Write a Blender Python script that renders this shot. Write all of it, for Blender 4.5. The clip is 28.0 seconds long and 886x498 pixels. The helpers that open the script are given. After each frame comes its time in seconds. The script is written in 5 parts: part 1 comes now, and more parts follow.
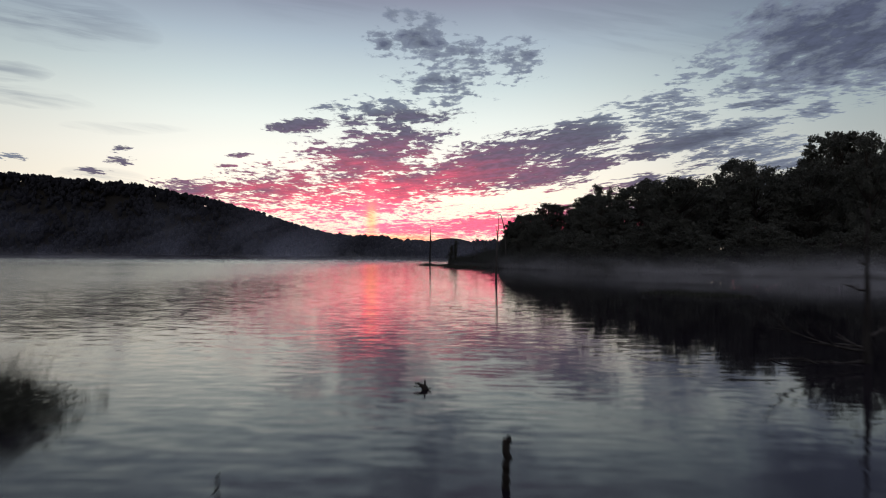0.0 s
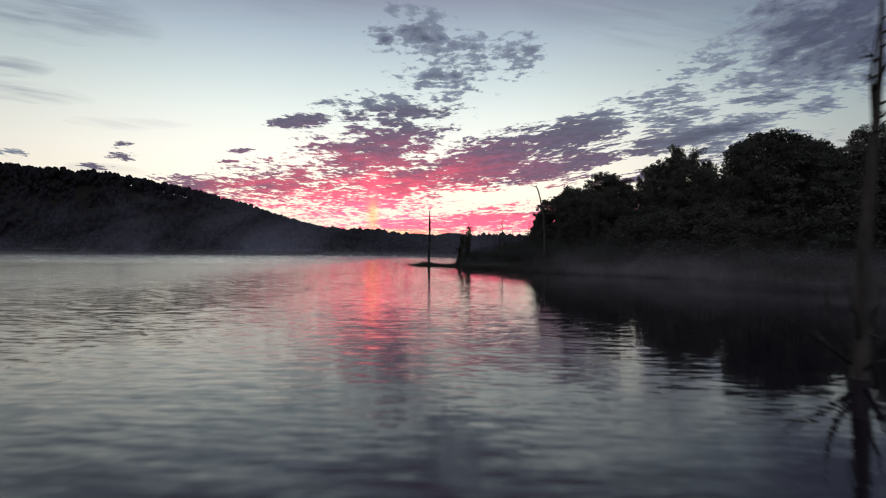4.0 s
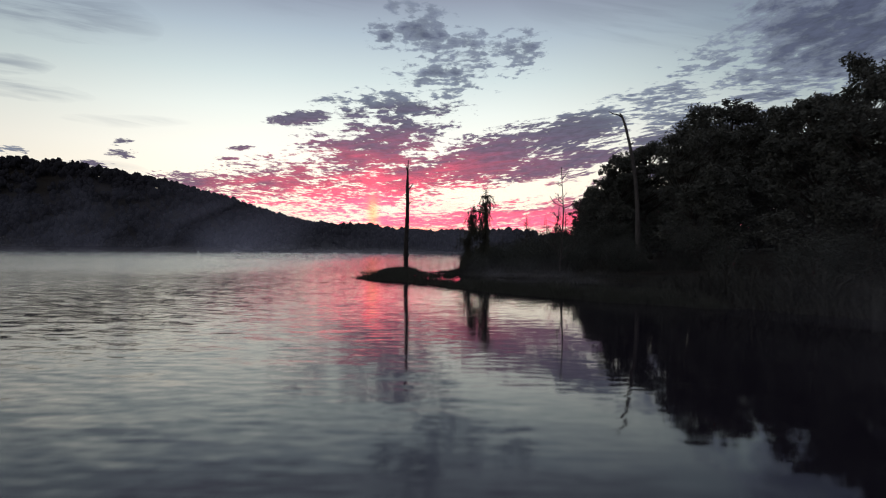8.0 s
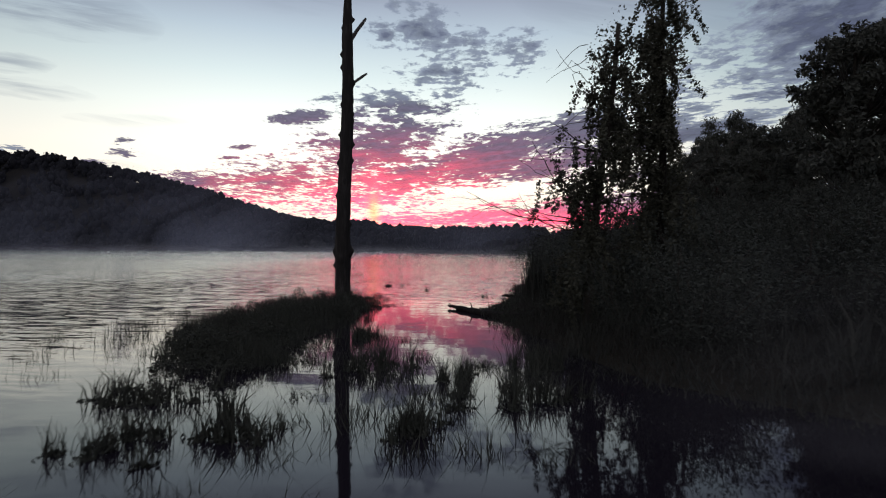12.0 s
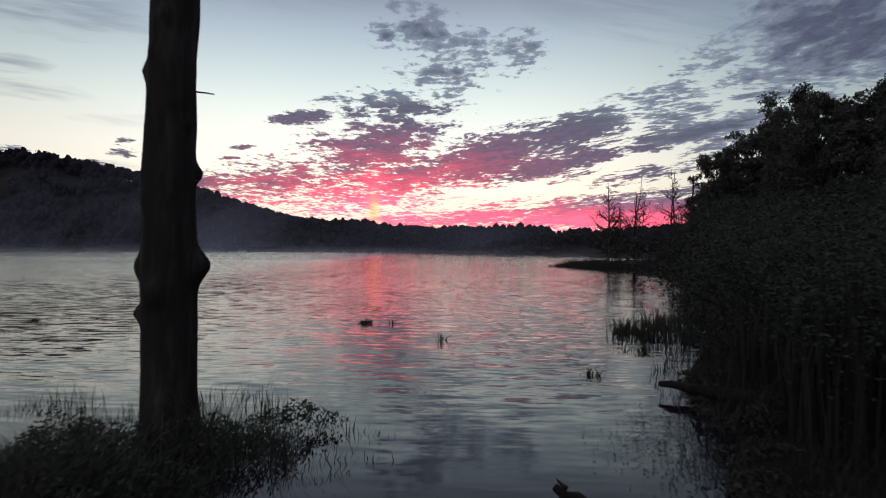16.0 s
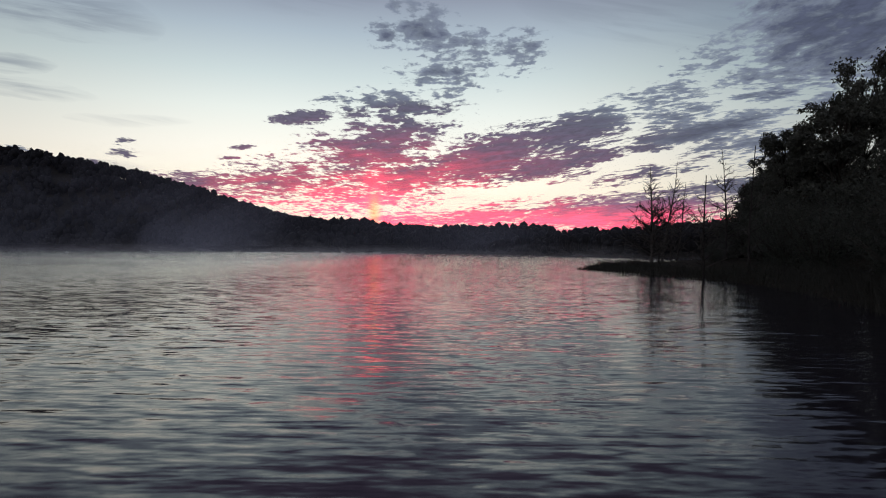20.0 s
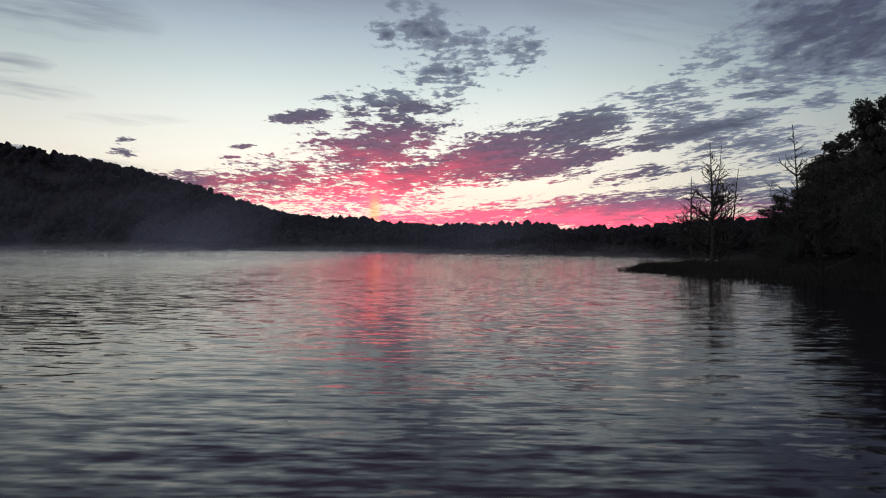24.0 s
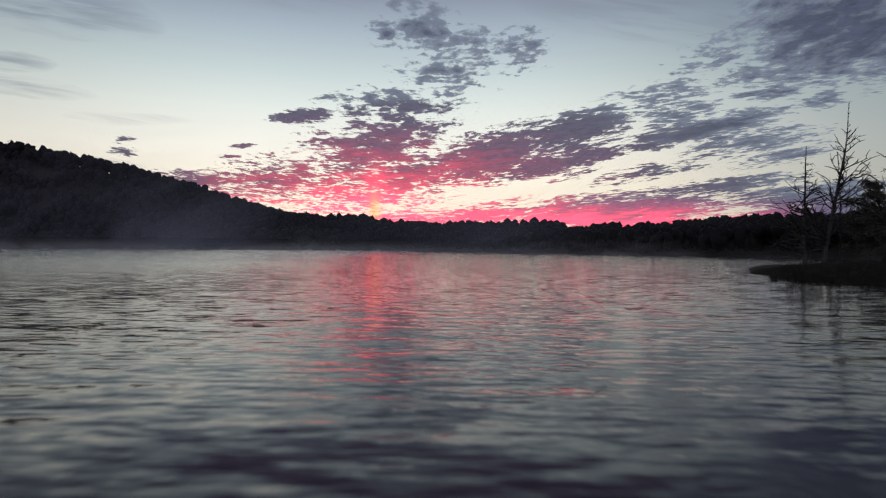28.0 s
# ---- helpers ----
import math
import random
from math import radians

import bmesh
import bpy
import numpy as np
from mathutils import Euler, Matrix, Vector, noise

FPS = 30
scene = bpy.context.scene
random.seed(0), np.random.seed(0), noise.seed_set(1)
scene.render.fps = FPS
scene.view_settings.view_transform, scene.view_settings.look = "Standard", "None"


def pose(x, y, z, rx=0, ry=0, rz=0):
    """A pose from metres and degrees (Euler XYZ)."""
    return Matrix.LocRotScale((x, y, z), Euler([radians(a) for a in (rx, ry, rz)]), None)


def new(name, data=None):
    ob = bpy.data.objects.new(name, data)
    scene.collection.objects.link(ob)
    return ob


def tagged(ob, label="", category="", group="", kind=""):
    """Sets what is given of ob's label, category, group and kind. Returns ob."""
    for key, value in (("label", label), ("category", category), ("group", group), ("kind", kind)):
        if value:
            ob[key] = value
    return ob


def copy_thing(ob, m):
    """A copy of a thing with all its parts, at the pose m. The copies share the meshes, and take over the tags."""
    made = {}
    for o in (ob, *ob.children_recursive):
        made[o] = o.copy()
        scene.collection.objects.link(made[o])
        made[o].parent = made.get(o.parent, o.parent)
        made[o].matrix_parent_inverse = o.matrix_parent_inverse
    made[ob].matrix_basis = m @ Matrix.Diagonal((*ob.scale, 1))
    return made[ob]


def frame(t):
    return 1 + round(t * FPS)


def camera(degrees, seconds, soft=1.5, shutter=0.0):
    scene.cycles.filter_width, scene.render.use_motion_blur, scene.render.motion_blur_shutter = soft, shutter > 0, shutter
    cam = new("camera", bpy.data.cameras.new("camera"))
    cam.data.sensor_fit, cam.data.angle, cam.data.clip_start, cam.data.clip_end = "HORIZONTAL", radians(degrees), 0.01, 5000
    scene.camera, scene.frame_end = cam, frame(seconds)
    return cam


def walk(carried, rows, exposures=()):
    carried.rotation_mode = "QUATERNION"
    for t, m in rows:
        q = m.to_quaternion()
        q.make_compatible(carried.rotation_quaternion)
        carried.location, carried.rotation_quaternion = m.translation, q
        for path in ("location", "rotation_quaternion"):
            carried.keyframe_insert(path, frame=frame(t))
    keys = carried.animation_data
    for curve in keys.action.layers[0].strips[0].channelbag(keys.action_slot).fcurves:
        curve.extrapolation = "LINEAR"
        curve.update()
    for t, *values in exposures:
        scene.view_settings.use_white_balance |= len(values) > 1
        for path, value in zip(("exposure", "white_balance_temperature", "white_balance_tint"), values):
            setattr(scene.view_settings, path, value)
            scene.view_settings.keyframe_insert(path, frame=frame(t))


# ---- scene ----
cam = camera(70.0, 28.0, soft=1.1, shutter=0.3)
PATH = (
    (0.00, pose(0.091, -0.012, 2.097, 90.837, -0.45, -0.205)),
    (0.50, pose(-0.048, 7.645, 2.136, 90.786, -0.45, -0.179)),
    (1.00, pose(-0.174, 15.812, 2.169, 90.714, -0.45, -0.154)),
    (1.50, pose(-0.308, 24.213, 2.199, 90.643, -0.45, -0.128)),
    (2.00, pose(-0.441, 32.558, 2.227, 90.571, -0.45, -0.102)),
    (2.50, pose(-0.549, 40.897, 2.247, 90.548, -0.45, -0.077)),
    (3.00, pose(-0.615, 49.096, 2.252, 90.525, -0.45, -0.051)),
    (3.50, pose(-0.631, 56.801, 2.215, 90.479, -0.45, -0.064)),
    (4.20, pose(-0.494, 68.448, 2.102, 90.416, -0.45, -0.082)),
    (5.00, pose(-0.363, 81.612, 1.989, 90.344, -0.45, -0.102)),
    (5.50, pose(-0.291, 90.132, 1.918, 90.299, -0.45, -0.115)),
    (6.00, pose(-0.131, 96.999, 1.980, 90.254, -0.45, -0.128)),
    (6.50, pose(0.072, 104.437, 2.061, 90.237, -0.45, -0.115)),
    (7.00, pose(0.263, 112.015, 2.104, 90.221, -0.45, -0.102)),
    (7.50, pose(0.409, 119.558, 2.106, 90.204, -0.45, -0.090)),
    (8.00, pose(0.508, 127.165, 2.074, 90.187, -0.45, -0.077)),
    (8.50, pose(0.574, 134.762, 2.018, 90.171, -0.45, -0.064)),
    (9.00, pose(0.603, 142.298, 1.944, 90.155, -0.45, -0.051)),
    (9.50, pose(0.578, 149.759, 1.859, 90.139, -0.45, -0.038)),
    (10.00, pose(0.493, 157.072, 1.777, 90.122, -0.45, -0.026)),
    (10.25, pose(0.430, 160.659, 1.743, 90.114, -0.45, -0.019)),
    (10.50, pose(0.359, 164.058, 1.717, 90.106, -0.45, -0.013)),
    (10.75, pose(0.283, 166.315, 1.701, 90.098, -0.45, -0.006)),
    (11.00, pose(0.205, 168.261, 1.694, 90.090, -0.45, 0.000)),
    (11.50, pose(0.062, 170.341, 1.700, 90.094, -0.45, 0.000)),
    (12.00, pose(-0.055, 172.193, 1.719, 90.099, -0.45, 0.000)),
    (12.50, pose(-0.144, 173.962, 1.735, 90.103, -0.45, 0.000)),
    (13.20, pose(-0.232, 176.382, 1.747, 90.109, -0.45, 0.009)),
    (14.00, pose(-0.334, 179.155, 1.763, 90.116, -0.45, 0.019)),
    (14.50, pose(-0.403, 180.956, 1.772, 90.121, -0.45, 0.026)),
    (15.00, pose(-0.514, 182.599, 1.785, 90.120, -0.45, 0.031)),
    (15.50, pose(-0.620, 184.502, 1.799, 90.120, -0.45, 0.036)),
    (16.00, pose(-0.715, 186.330, 1.813, 90.119, -0.45, 0.041)),
    (16.50, pose(-0.796, 188.011, 1.825, 90.119, -0.45, 0.046)),
    (17.00, pose(-0.867, 189.536, 1.832, 90.118, -0.45, 0.051)),
    (17.50, pose(-0.946, 191.158, 1.832, 90.118, -0.45, 0.051)),
    (18.00, pose(-1.036, 192.784, 1.823, 90.117, -0.45, 0.051)),
    (18.50, pose(-1.139, 194.319, 1.806, 90.117, -0.45, 0.051)),
    (19.00, pose(-1.248, 195.809, 1.786, 90.117, -0.45, 0.051)),
    (19.50, pose(-1.356, 197.270, 1.764, 90.116, -0.45, 0.051)),
    (20.00, pose(-1.455, 198.658, 1.745, 90.116, -0.45, 0.051)),
    (20.50, pose(-1.541, 200.055, 1.727, 90.107, -0.45, 0.054)),
    (21.00, pose(-1.611, 201.505, 1.708, 90.099, -0.45, 0.058)),
    (21.50, pose(-1.670, 203.122, 1.686, 90.091, -0.45, 0.061)),
    (22.20, pose(-1.777, 205.060, 1.656, 90.079, -0.45, 0.065)),
    (23.00, pose(-1.895, 207.352, 1.622, 90.066, -0.45, 0.070)),
    (23.50, pose(-1.971, 208.734, 1.602, 90.057, -0.45, 0.074)),
    (24.00, pose(-2.140, 210.243, 1.571, 90.049, -0.45, 0.077)),
    (24.50, pose(-2.291, 211.457, 1.538, 90.041, -0.45, 0.080)),
    (25.00, pose(-2.374, 213.174, 1.508, 90.034, -0.45, 0.083)),
    (25.50, pose(-2.396, 215.038, 1.477, 90.026, -0.45, 0.086)),
    (26.00, pose(-2.441, 216.923, 1.443, 90.018, -0.45, 0.090)),
    (26.50, pose(-2.612, 218.842, 1.401, 90.011, -0.45, 0.093)),
    (27.00, pose(-2.959, 221.234, 1.361, 90.003, -0.45, 0.096)),
    (27.50, pose(-3.452, 224.880, 1.338, 89.995, -0.45, 0.099)),
    (28.00, pose(-4.029, 229.772, 1.349, 89.988, -0.45, 0.102)),
)

walk(cam, PATH, ((0, -0.06), (6, -0.02), (9, 0.02), (11, 0.18), (14.5, 0.10), (18, -0.09), (24, -0.12), (28, -0.19)))

# ---- sky and light ----
def lin(r, g, b):
    """Linear colour from 0..255 display values."""
    return tuple((c / 255 / 12.92) if c / 255 <= 0.04045 else ((c / 255 + 0.055) / 1.055) ** 2.4 for c in (r, g, b)) + (1.0,)


class Nodes:
    """Short hand for node arithmetic."""

    def __init__(self, tree):
        self.tree = tree

    def node(self, kind):
        return self.tree.nodes.new(kind)

    def put(self, socket, value):
        if isinstance(value, (int, float, tuple)):
            socket.default_value = value
        else:
            self.tree.links.new(value, socket)

    def m(self, op, a, b=0.0, c=0.0, clamp=False):
        n = self.node("ShaderNodeMath")
        n.operation, n.use_clamp = op, clamp
        for i, v in enumerate((a, b, c)):
            self.put(n.inputs[i], v)
        return n.outputs[0]

    def smooth(self, x, lo, hi):
        n = self.node("ShaderNodeMapRange")
        n.interpolation_type, n.clamp = "SMOOTHSTEP", True
        for k, v in (("Value", x), ("From Min", lo), ("From Max", hi), ("To Min", 0.0), ("To Max", 1.0)):
            self.put(n.inputs[k], v)
        return n.outputs["Result"]

    def vec(self, x, y, z=0.0):
        n = self.node("ShaderNodeCombineXYZ")
        for i, v in enumerate((x, y, z)):
            self.put(n.inputs[i], v)
        return n.outputs[0]

    def noise(self, vector, scale, detail=5.0, rough=0.55, distortion=0.0):
        n = self.node("ShaderNodeTexNoise")
        self.put(n.inputs["Vector"], vector)
        for k, v in (("Scale", scale), ("Detail", detail), ("Roughness", rough), ("Distortion", distortion)):
            n.inputs[k].default_value = v
        return n.outputs["Fac"]

    def ramp(self, x, stops, ease="LINEAR"):
        n = self.node("ShaderNodeValToRGB")
        n.color_ramp.interpolation = ease
        els = n.color_ramp.elements
        while len(els) < len(stops):
            els.new(0.5)
        for e, (p, c) in zip(els, stops):
            e.position, e.color = p, c
        self.put(n.inputs[0], x)
        return n.outputs[0]

    def mix(self, f, a, b, blend="MIX"):
        n = self.node("ShaderNodeMix")
        n.data_type, n.blend_type = "RGBA", blend
        for i, v in ((0, f), (6, a), (7, b)):
            self.put(n.inputs[i], v)
        return n.outputs[2]

    def bell(self, x, centre, width):
        d = self.m("DIVIDE", self.m("SUBTRACT", x, centre), width)
        return self.m("EXPONENT", self.m("MULTIPLY", self.m("MULTIPLY", d, d), -1.0))


world = bpy.data.worlds.new("dawn_sky")
scene.world = world
world.use_nodes = True
wt = world.node_tree
wt.nodes.clear()
W = Nodes(wt)
split = W.node("ShaderNodeSeparateXYZ")
wt.links.new(W.node("ShaderNodeTexCoord").outputs["Generated"], split.inputs[0])
dx, dy, dz = split.outputs
ahead = W.m("MAXIMUM", dy, 0.08)
u = W.m("DIVIDE", dx, ahead)                     # tangent of the bearing from the lake's axis
e = W.m("DIVIDE", W.m("MAXIMUM", dz, 0.0), ahead)  # tangent of the elevation along the axis

# clear sky: cream over the hills, pale blue-grey higher, slate at the zenith and behind
clear = W.ramp(W.m("MAXIMUM", dz, 0.0), (
    (0.0, (1.32, 1.01, 0.78, 1)), (0.09, (1.24, 1.12, 0.92, 1)), (0.15, (1.12, 1.085, 0.97, 1)), (0.21, (0.91, 0.97, 0.92, 1)), (0.26, (0.685, 0.79, 0.80, 1)),
    (0.32, (0.465, 0.56, 0.645, 1)), (0.36, (0.335, 0.39, 0.485, 1)), (0.41, (0.212, 0.186, 0.287, 1)), (0.50, (0.150, 0.125, 0.216, 1)), (1.0, (0.038, 0.034, 0.076, 1))))
side = W.m("SUBTRACT", W.m("SUBTRACT", 1.0, W.m("MULTIPLY", W.smooth(u, 0.05, 0.75), 0.53)), W.m("MULTIPLY", W.m("SUBTRACT", 1.0, W.smooth(u, -0.85, -0.25)), 0.27))
back = W.m("ADD", 0.65, W.m("MULTIPLY", W.smooth(dy, -0.5, 0.75), 0.35))
clear = W.mix(1.0, clear, W.vec(*[W.m("MULTIPLY", side, back)] * 3), "MULTIPLY")
clear = W.mix(W.smooth(u, 0.25, 0.70), clear, W.mix(1.0, clear, (0.89, 0.98, 1.06, 1), "MULTIPLY"))

# cloud layer: rows of small cloudlets, drawn together towards the horizon
depth = W.m("ADD", e, 0.10)
cx, cy = W.m("DIVIDE", u, depth), W.m("DIVIDE", 1.0, depth)
deck = W.vec(cx, cy)
slant = W.m("ADD", cy, W.m("MULTIPLY", cx, W.m("MULTIPLY", W.m("MULTIPLY", W.smooth(u, -0.15, 0.25), W.m("SUBTRACT", 1.0, W.m("MULTIPLY", W.smooth(e, 0.17, 0.30), 0.85))), 0.52)))
cells = W.noise(W.vec(W.m("MULTIPLY", cx, 7.5), W.m("MULTIPLY", slant, 6.0)), 1.0, 6.0, 0.62, 0.25)
fine = W.noise(W.vec(W.m("MULTIPLY", cx, 19.0), W.m("MULTIPLY", slant, 17.0), 4.0), 1.0, 4.0, 0.6, 0.3)
puffs = W.noise(W.vec(W.m("MULTIPLY", cx, 3.2), W.m("MULTIPLY", slant, 2.4), 9.0), 1.0, 3.0, 0.55)
thread = W.noise(W.vec(W.m("MULTIPLY", u, 10.0), W.m("MULTIPLY", W.m("SUBTRACT", e, W.m("MULTIPLY", u, 0.10)), 95.0), 2.0), 1.0, 5.0, 0.6, 0.6)
shift_u = W.m("MULTIPLY", W.m("SUBTRACT", W.noise(deck, 2.2, 4.0, 0.6), 0.5), 0.028)
shift_e = W.m("MULTIPLY", W.m("SUBTRACT", W.noise(W.vec(cy, cx, 2.0), 2.2, 4.0, 0.6), 0.5), W.m("MULTIPLY", W.m("ADD", e, 0.03), 0.10))
place_u, place_e = W.m("ADD", u, shift_u), W.m("ADD", e, shift_e)


def streak(so_far, u0, e0, u1, e1, wide, weight):
    """Adds a soft elongated bank of cloud between two places of the sky."""
    m = W.node("ShaderNodeMapping")
    m.vector_type = "TEXTURE"
    W.put(m.inputs["Vector"], W.vec(place_u, place_e, so_far))
    m.inputs["Location"].default_value = ((u0 + u1) / 2, (e0 + e1) / 2, 0)
    m.inputs["Rotation"].default_value = (0, 0, math.atan2(e1 - e0, u1 - u0))
    m.inputs["Scale"].default_value = (math.hypot(u1 - u0, e1 - e0) / 2 + wide * 1.6, wide * 1.95, 1e6)
    g = W.node("ShaderNodeTexGradient")
    g.gradient_type = "SPHERICAL"
    W.put(g.inputs["Vector"], m.outputs[0])
    return W.m("MAXIMUM", so_far, W.m("MULTIPLY", W.m("POWER", g.outputs["Fac"], 0.55), weight))


# banks of cloud: bearing and elevation of both ends, half-width, weight
bank = W.m("MULTIPLY", u, 0.0)
bank = streak(bank, -0.120, 0.346, -0.075, 0.330, 0.0161, 0.80)
bank = streak(bank, -0.062, 0.381, 0.014, 0.305, 0.0286, 0.90)
bank = streak(bank, 0.005, 0.305, 0.157, 0.319, 0.0268, 0.80)
bank = streak(bank, 0.099, 0.341, 0.171, 0.352, 0.0134, 0.60)
bank = streak(bank, -0.075, 0.279, 0.068, 0.261, 0.0214, 0.85)
bank = streak(bank, -0.200, 0.229, 0.041, 0.225, 0.0179, 0.90)
bank = streak(bank, -0.280, 0.205, -0.178, 0.212, 0.0080, 1.15)
bank = streak(bank, -0.138, 0.180, 0.005, 0.203, 0.0250, 0.90)
bank = streak(bank, -0.249, 0.164, -0.138, 0.173, 0.0196, 0.62)
bank = streak(bank, -0.200, 0.122, -0.030, 0.194, 0.0321, 1.05)
bank = streak(bank, -0.459, 0.113, -0.325, 0.096, 0.0125, 0.95)
bank = streak(bank, -0.379, 0.104, -0.146, 0.109, 0.0268, 0.88)
bank = streak(bank, -0.280, 0.080, 0.014, 0.100, 0.0321, 0.80)
bank = streak(bank, -0.164, 0.087, 0.041, 0.140, 0.0268, 1.00)
bank = streak(bank, -0.030, 0.116, 0.175, 0.182, 0.0241, 1.25)
bank = streak(bank, 0.130, 0.164, 0.296, 0.221, 0.0205, 1.20)
bank = streak(bank, 0.104, 0.140, 0.309, 0.191, 0.0116, 0.90)
bank = streak(bank, 0.041, 0.104, 0.309, 0.168, 0.0116, 1.25)
bank = streak(bank, 0.264, 0.161, 0.559, 0.227, 0.0116, 1.40)
bank = streak(bank, 0.264, 0.232, 0.429, 0.261, 0.0179, 0.85)
bank = streak(bank, 0.309, 0.196, 0.434, 0.229, 0.0179, 0.85)
bank = streak(bank, 0.367, 0.295, 0.487, 0.332, 0.0232, 0.78)
bank = streak(bank, 0.407, 0.277, 0.577, 0.292, 0.0205, 0.82)
bank = streak(bank, 0.523, 0.339, 0.764, 0.386, 0.0625, 1.40)
bank = streak(bank, 0.559, 0.307, 0.764, 0.330, 0.0268, 1.25)
bank = streak(bank, 0.447, 0.245, 0.581, 0.261, 0.0098, 1.00)
bank = streak(bank, 0.554, 0.234, 0.635, 0.246, 0.0080, 0.95)
bank = streak(bank, 0.617, 0.268, 0.662, 0.277, 0.0063, 0.95)
bank = streak(bank, 0.362, 0.159, 0.613, 0.191, 0.0152, 0.90)
bank = streak(bank, 0.220, 0.104, 0.438, 0.145, 0.0080, 0.90)
bank = streak(bank, 0.452, 0.136, 0.630, 0.170, 0.0098, 0.95)
bank = streak(bank, 0.273, 0.082, 0.604, 0.125, 0.0080, 1.05)
bank = streak(bank, 0.148, 0.107, 0.251, 0.127, 0.0054, 0.80)
bank = streak(bank, -0.200, 0.039, 0.104, 0.051, 0.0125, 0.85)
bank = streak(bank, -0.084, 0.039, 0.202, 0.066, 0.0161, 0.90)
bank = streak(bank, 0.086, 0.048, 0.470, 0.071, 0.0205, 1.30)
bank = streak(bank, 0.407, 0.075, 0.764, 0.107, 0.0134, 1.15)
bank = streak(bank, 0.452, 0.048, 0.800, 0.064, 0.0214, 1.30)
bank = streak(bank, -0.532, 0.152, -0.481, 0.150, 0.0054, 0.95)
bank = streak(bank, -0.523, 0.166, -0.487, 0.169, 0.0036, 0.85)
bank = streak(bank, -0.345, 0.163, -0.294, 0.163, 0.0027, 1.00)
bank = streak(bank, -0.371, 0.146, -0.314, 0.146, 0.0027, 0.95)
bank = streak(bank, -0.736, 0.159, -0.654, 0.152, 0.0045, 0.90)
bank = streak(bank, -0.584, 0.136, -0.521, 0.130, 0.0045, 0.80)
# smooth high wisps
WISPS = ((-0.78, 0.296, -0.63, 0.288, 0.010, 0.8), (-0.78, 0.262, -0.56, 0.240, 0.009, 0.8), (-0.78, 0.405, -0.48, 0.355, 0.024, 0.9), (-0.60, 0.128, -0.48, 0.122, 0.008, 0.7),
         (-0.60, 0.205, -0.40, 0.200, 0.006, 0.35), (0.15, 0.40, 0.50, 0.36, 0.030, 0.5), (-0.30, 0.40, -0.1, 0.41, 0.02, 0.35))
wisp = W.m("MULTIPLY", u, 0.0)
for s in WISPS:
    wisp = streak(wisp, *s)
strands = W.noise(W.vec(W.m("MULTIPLY", u, 5.0), W.m("MULTIPLY", W.m("ADD", e, W.m("MULTIPLY", u, 0.16)), 55.0), 6.0), 1.0, 4.0, 0.6, 0.6)
wisp = W.m("MULTIPLY", wisp, W.m("ADD", 0.08, W.m("MULTIPLY", W.smooth(strands, 0.36, 0.70), 0.80)))
# thin broken deck low over the far hills, about the sun
low = W.m("MULTIPLY", W.bell(u, -0.05, 0.34), W.m("SUBTRACT", 1.0, W.smooth(e, 0.05, 0.13)))
veil = W.m("MULTIPLY", W.smooth(dz, 0.36, 0.8), 0.6)
cover = W.m("MAXIMUM", W.m("MAXIMUM", bank, W.m("MULTIPLY", low, 0.50)), veil)
grain = W.m("ADD", W.m("ADD", W.m("MULTIPLY", W.m("SUBTRACT", cells, 0.5), 1.7), W.m("MULTIPLY", W.m("SUBTRACT", fine, 0.5), 1.5)), W.m("MULTIPLY", W.m("SUBTRACT", puffs, 0.5), 0.25))
grain = W.m("ADD", grain, W.m("MULTIPLY", W.m("MULTIPLY", W.m("SUBTRACT", thread, 0.5), 1.3), W.m("SUBTRACT", 1.0, W.smooth(e, 0.05, 0.20))))
body = W.m("ADD", W.m("MULTIPLY", cover, 0.90), grain)
cloud = W.m("MULTIPLY", W.smooth(body, 0.39, 0.66), W.smooth(cover, 0.04, 0.22))
thick = W.smooth(body, 0.56, 1.15)

# cloud colour: slate far from the sun, mauve, then rose low about it
glow = W.m("MULTIPLY", W.bell(u, -0.10, 0.36), W.m("SUBTRACT", 1.0, W.smooth(e, 0.01, 0.27)))
glow = W.m("MAXIMUM", glow, W.m("MULTIPLY", W.m("MULTIPLY", W.smooth(u, -0.20, 0.0), W.m("SUBTRACT", 1.0, W.smooth(u, 0.30, 0.75))), W.m("SUBTRACT", 1.0, W.smooth(e, 0.035, 0.105))))
uneven = W.m("ADD", W.m("MULTIPLY", W.m("SUBTRACT", thread, 0.5), 1.9), W.m("MULTIPLY", W.m("SUBTRACT", puffs, 0.5), 1.3))
glow = W.m("MULTIPLY", glow, W.m("ADD", W.m("SUBTRACT", 1.06, W.m("MULTIPLY", thick, 0.16)), uneven), clamp=True)
slate = W.mix(thick, lin(128, 138, 156), lin(80, 86, 108))
rose = W.ramp(glow, ((0.0, lin(82, 86, 108)), (0.16, lin(94, 82, 110)), (0.34, lin(128, 80, 112)), (0.52, (0.42, 0.080, 0.160, 1)), (0.74, (0.78, 0.09, 0.185, 1)), (1.0, (1.35, 0.12, 0.24, 1))))
tinted = W.mix(W.smooth(glow, 0.0, 0.10), slate, rose)
tinted = W.mix(1.0, tinted, W.vec(*[W.m("ADD", 0.78, W.m("MULTIPLY", W.smooth(fine, 0.32, 0.68), 0.42))] * 3), "MULTIPLY")
tinted = W.mix(1.0, tinted, W.vec(*[back] * 3), "MULTIPLY")
sky = W.mix(wisp, clear, W.mix(1.0, lin(128, 138, 154), W.vec(*[back] * 3), "MULTIPLY"))
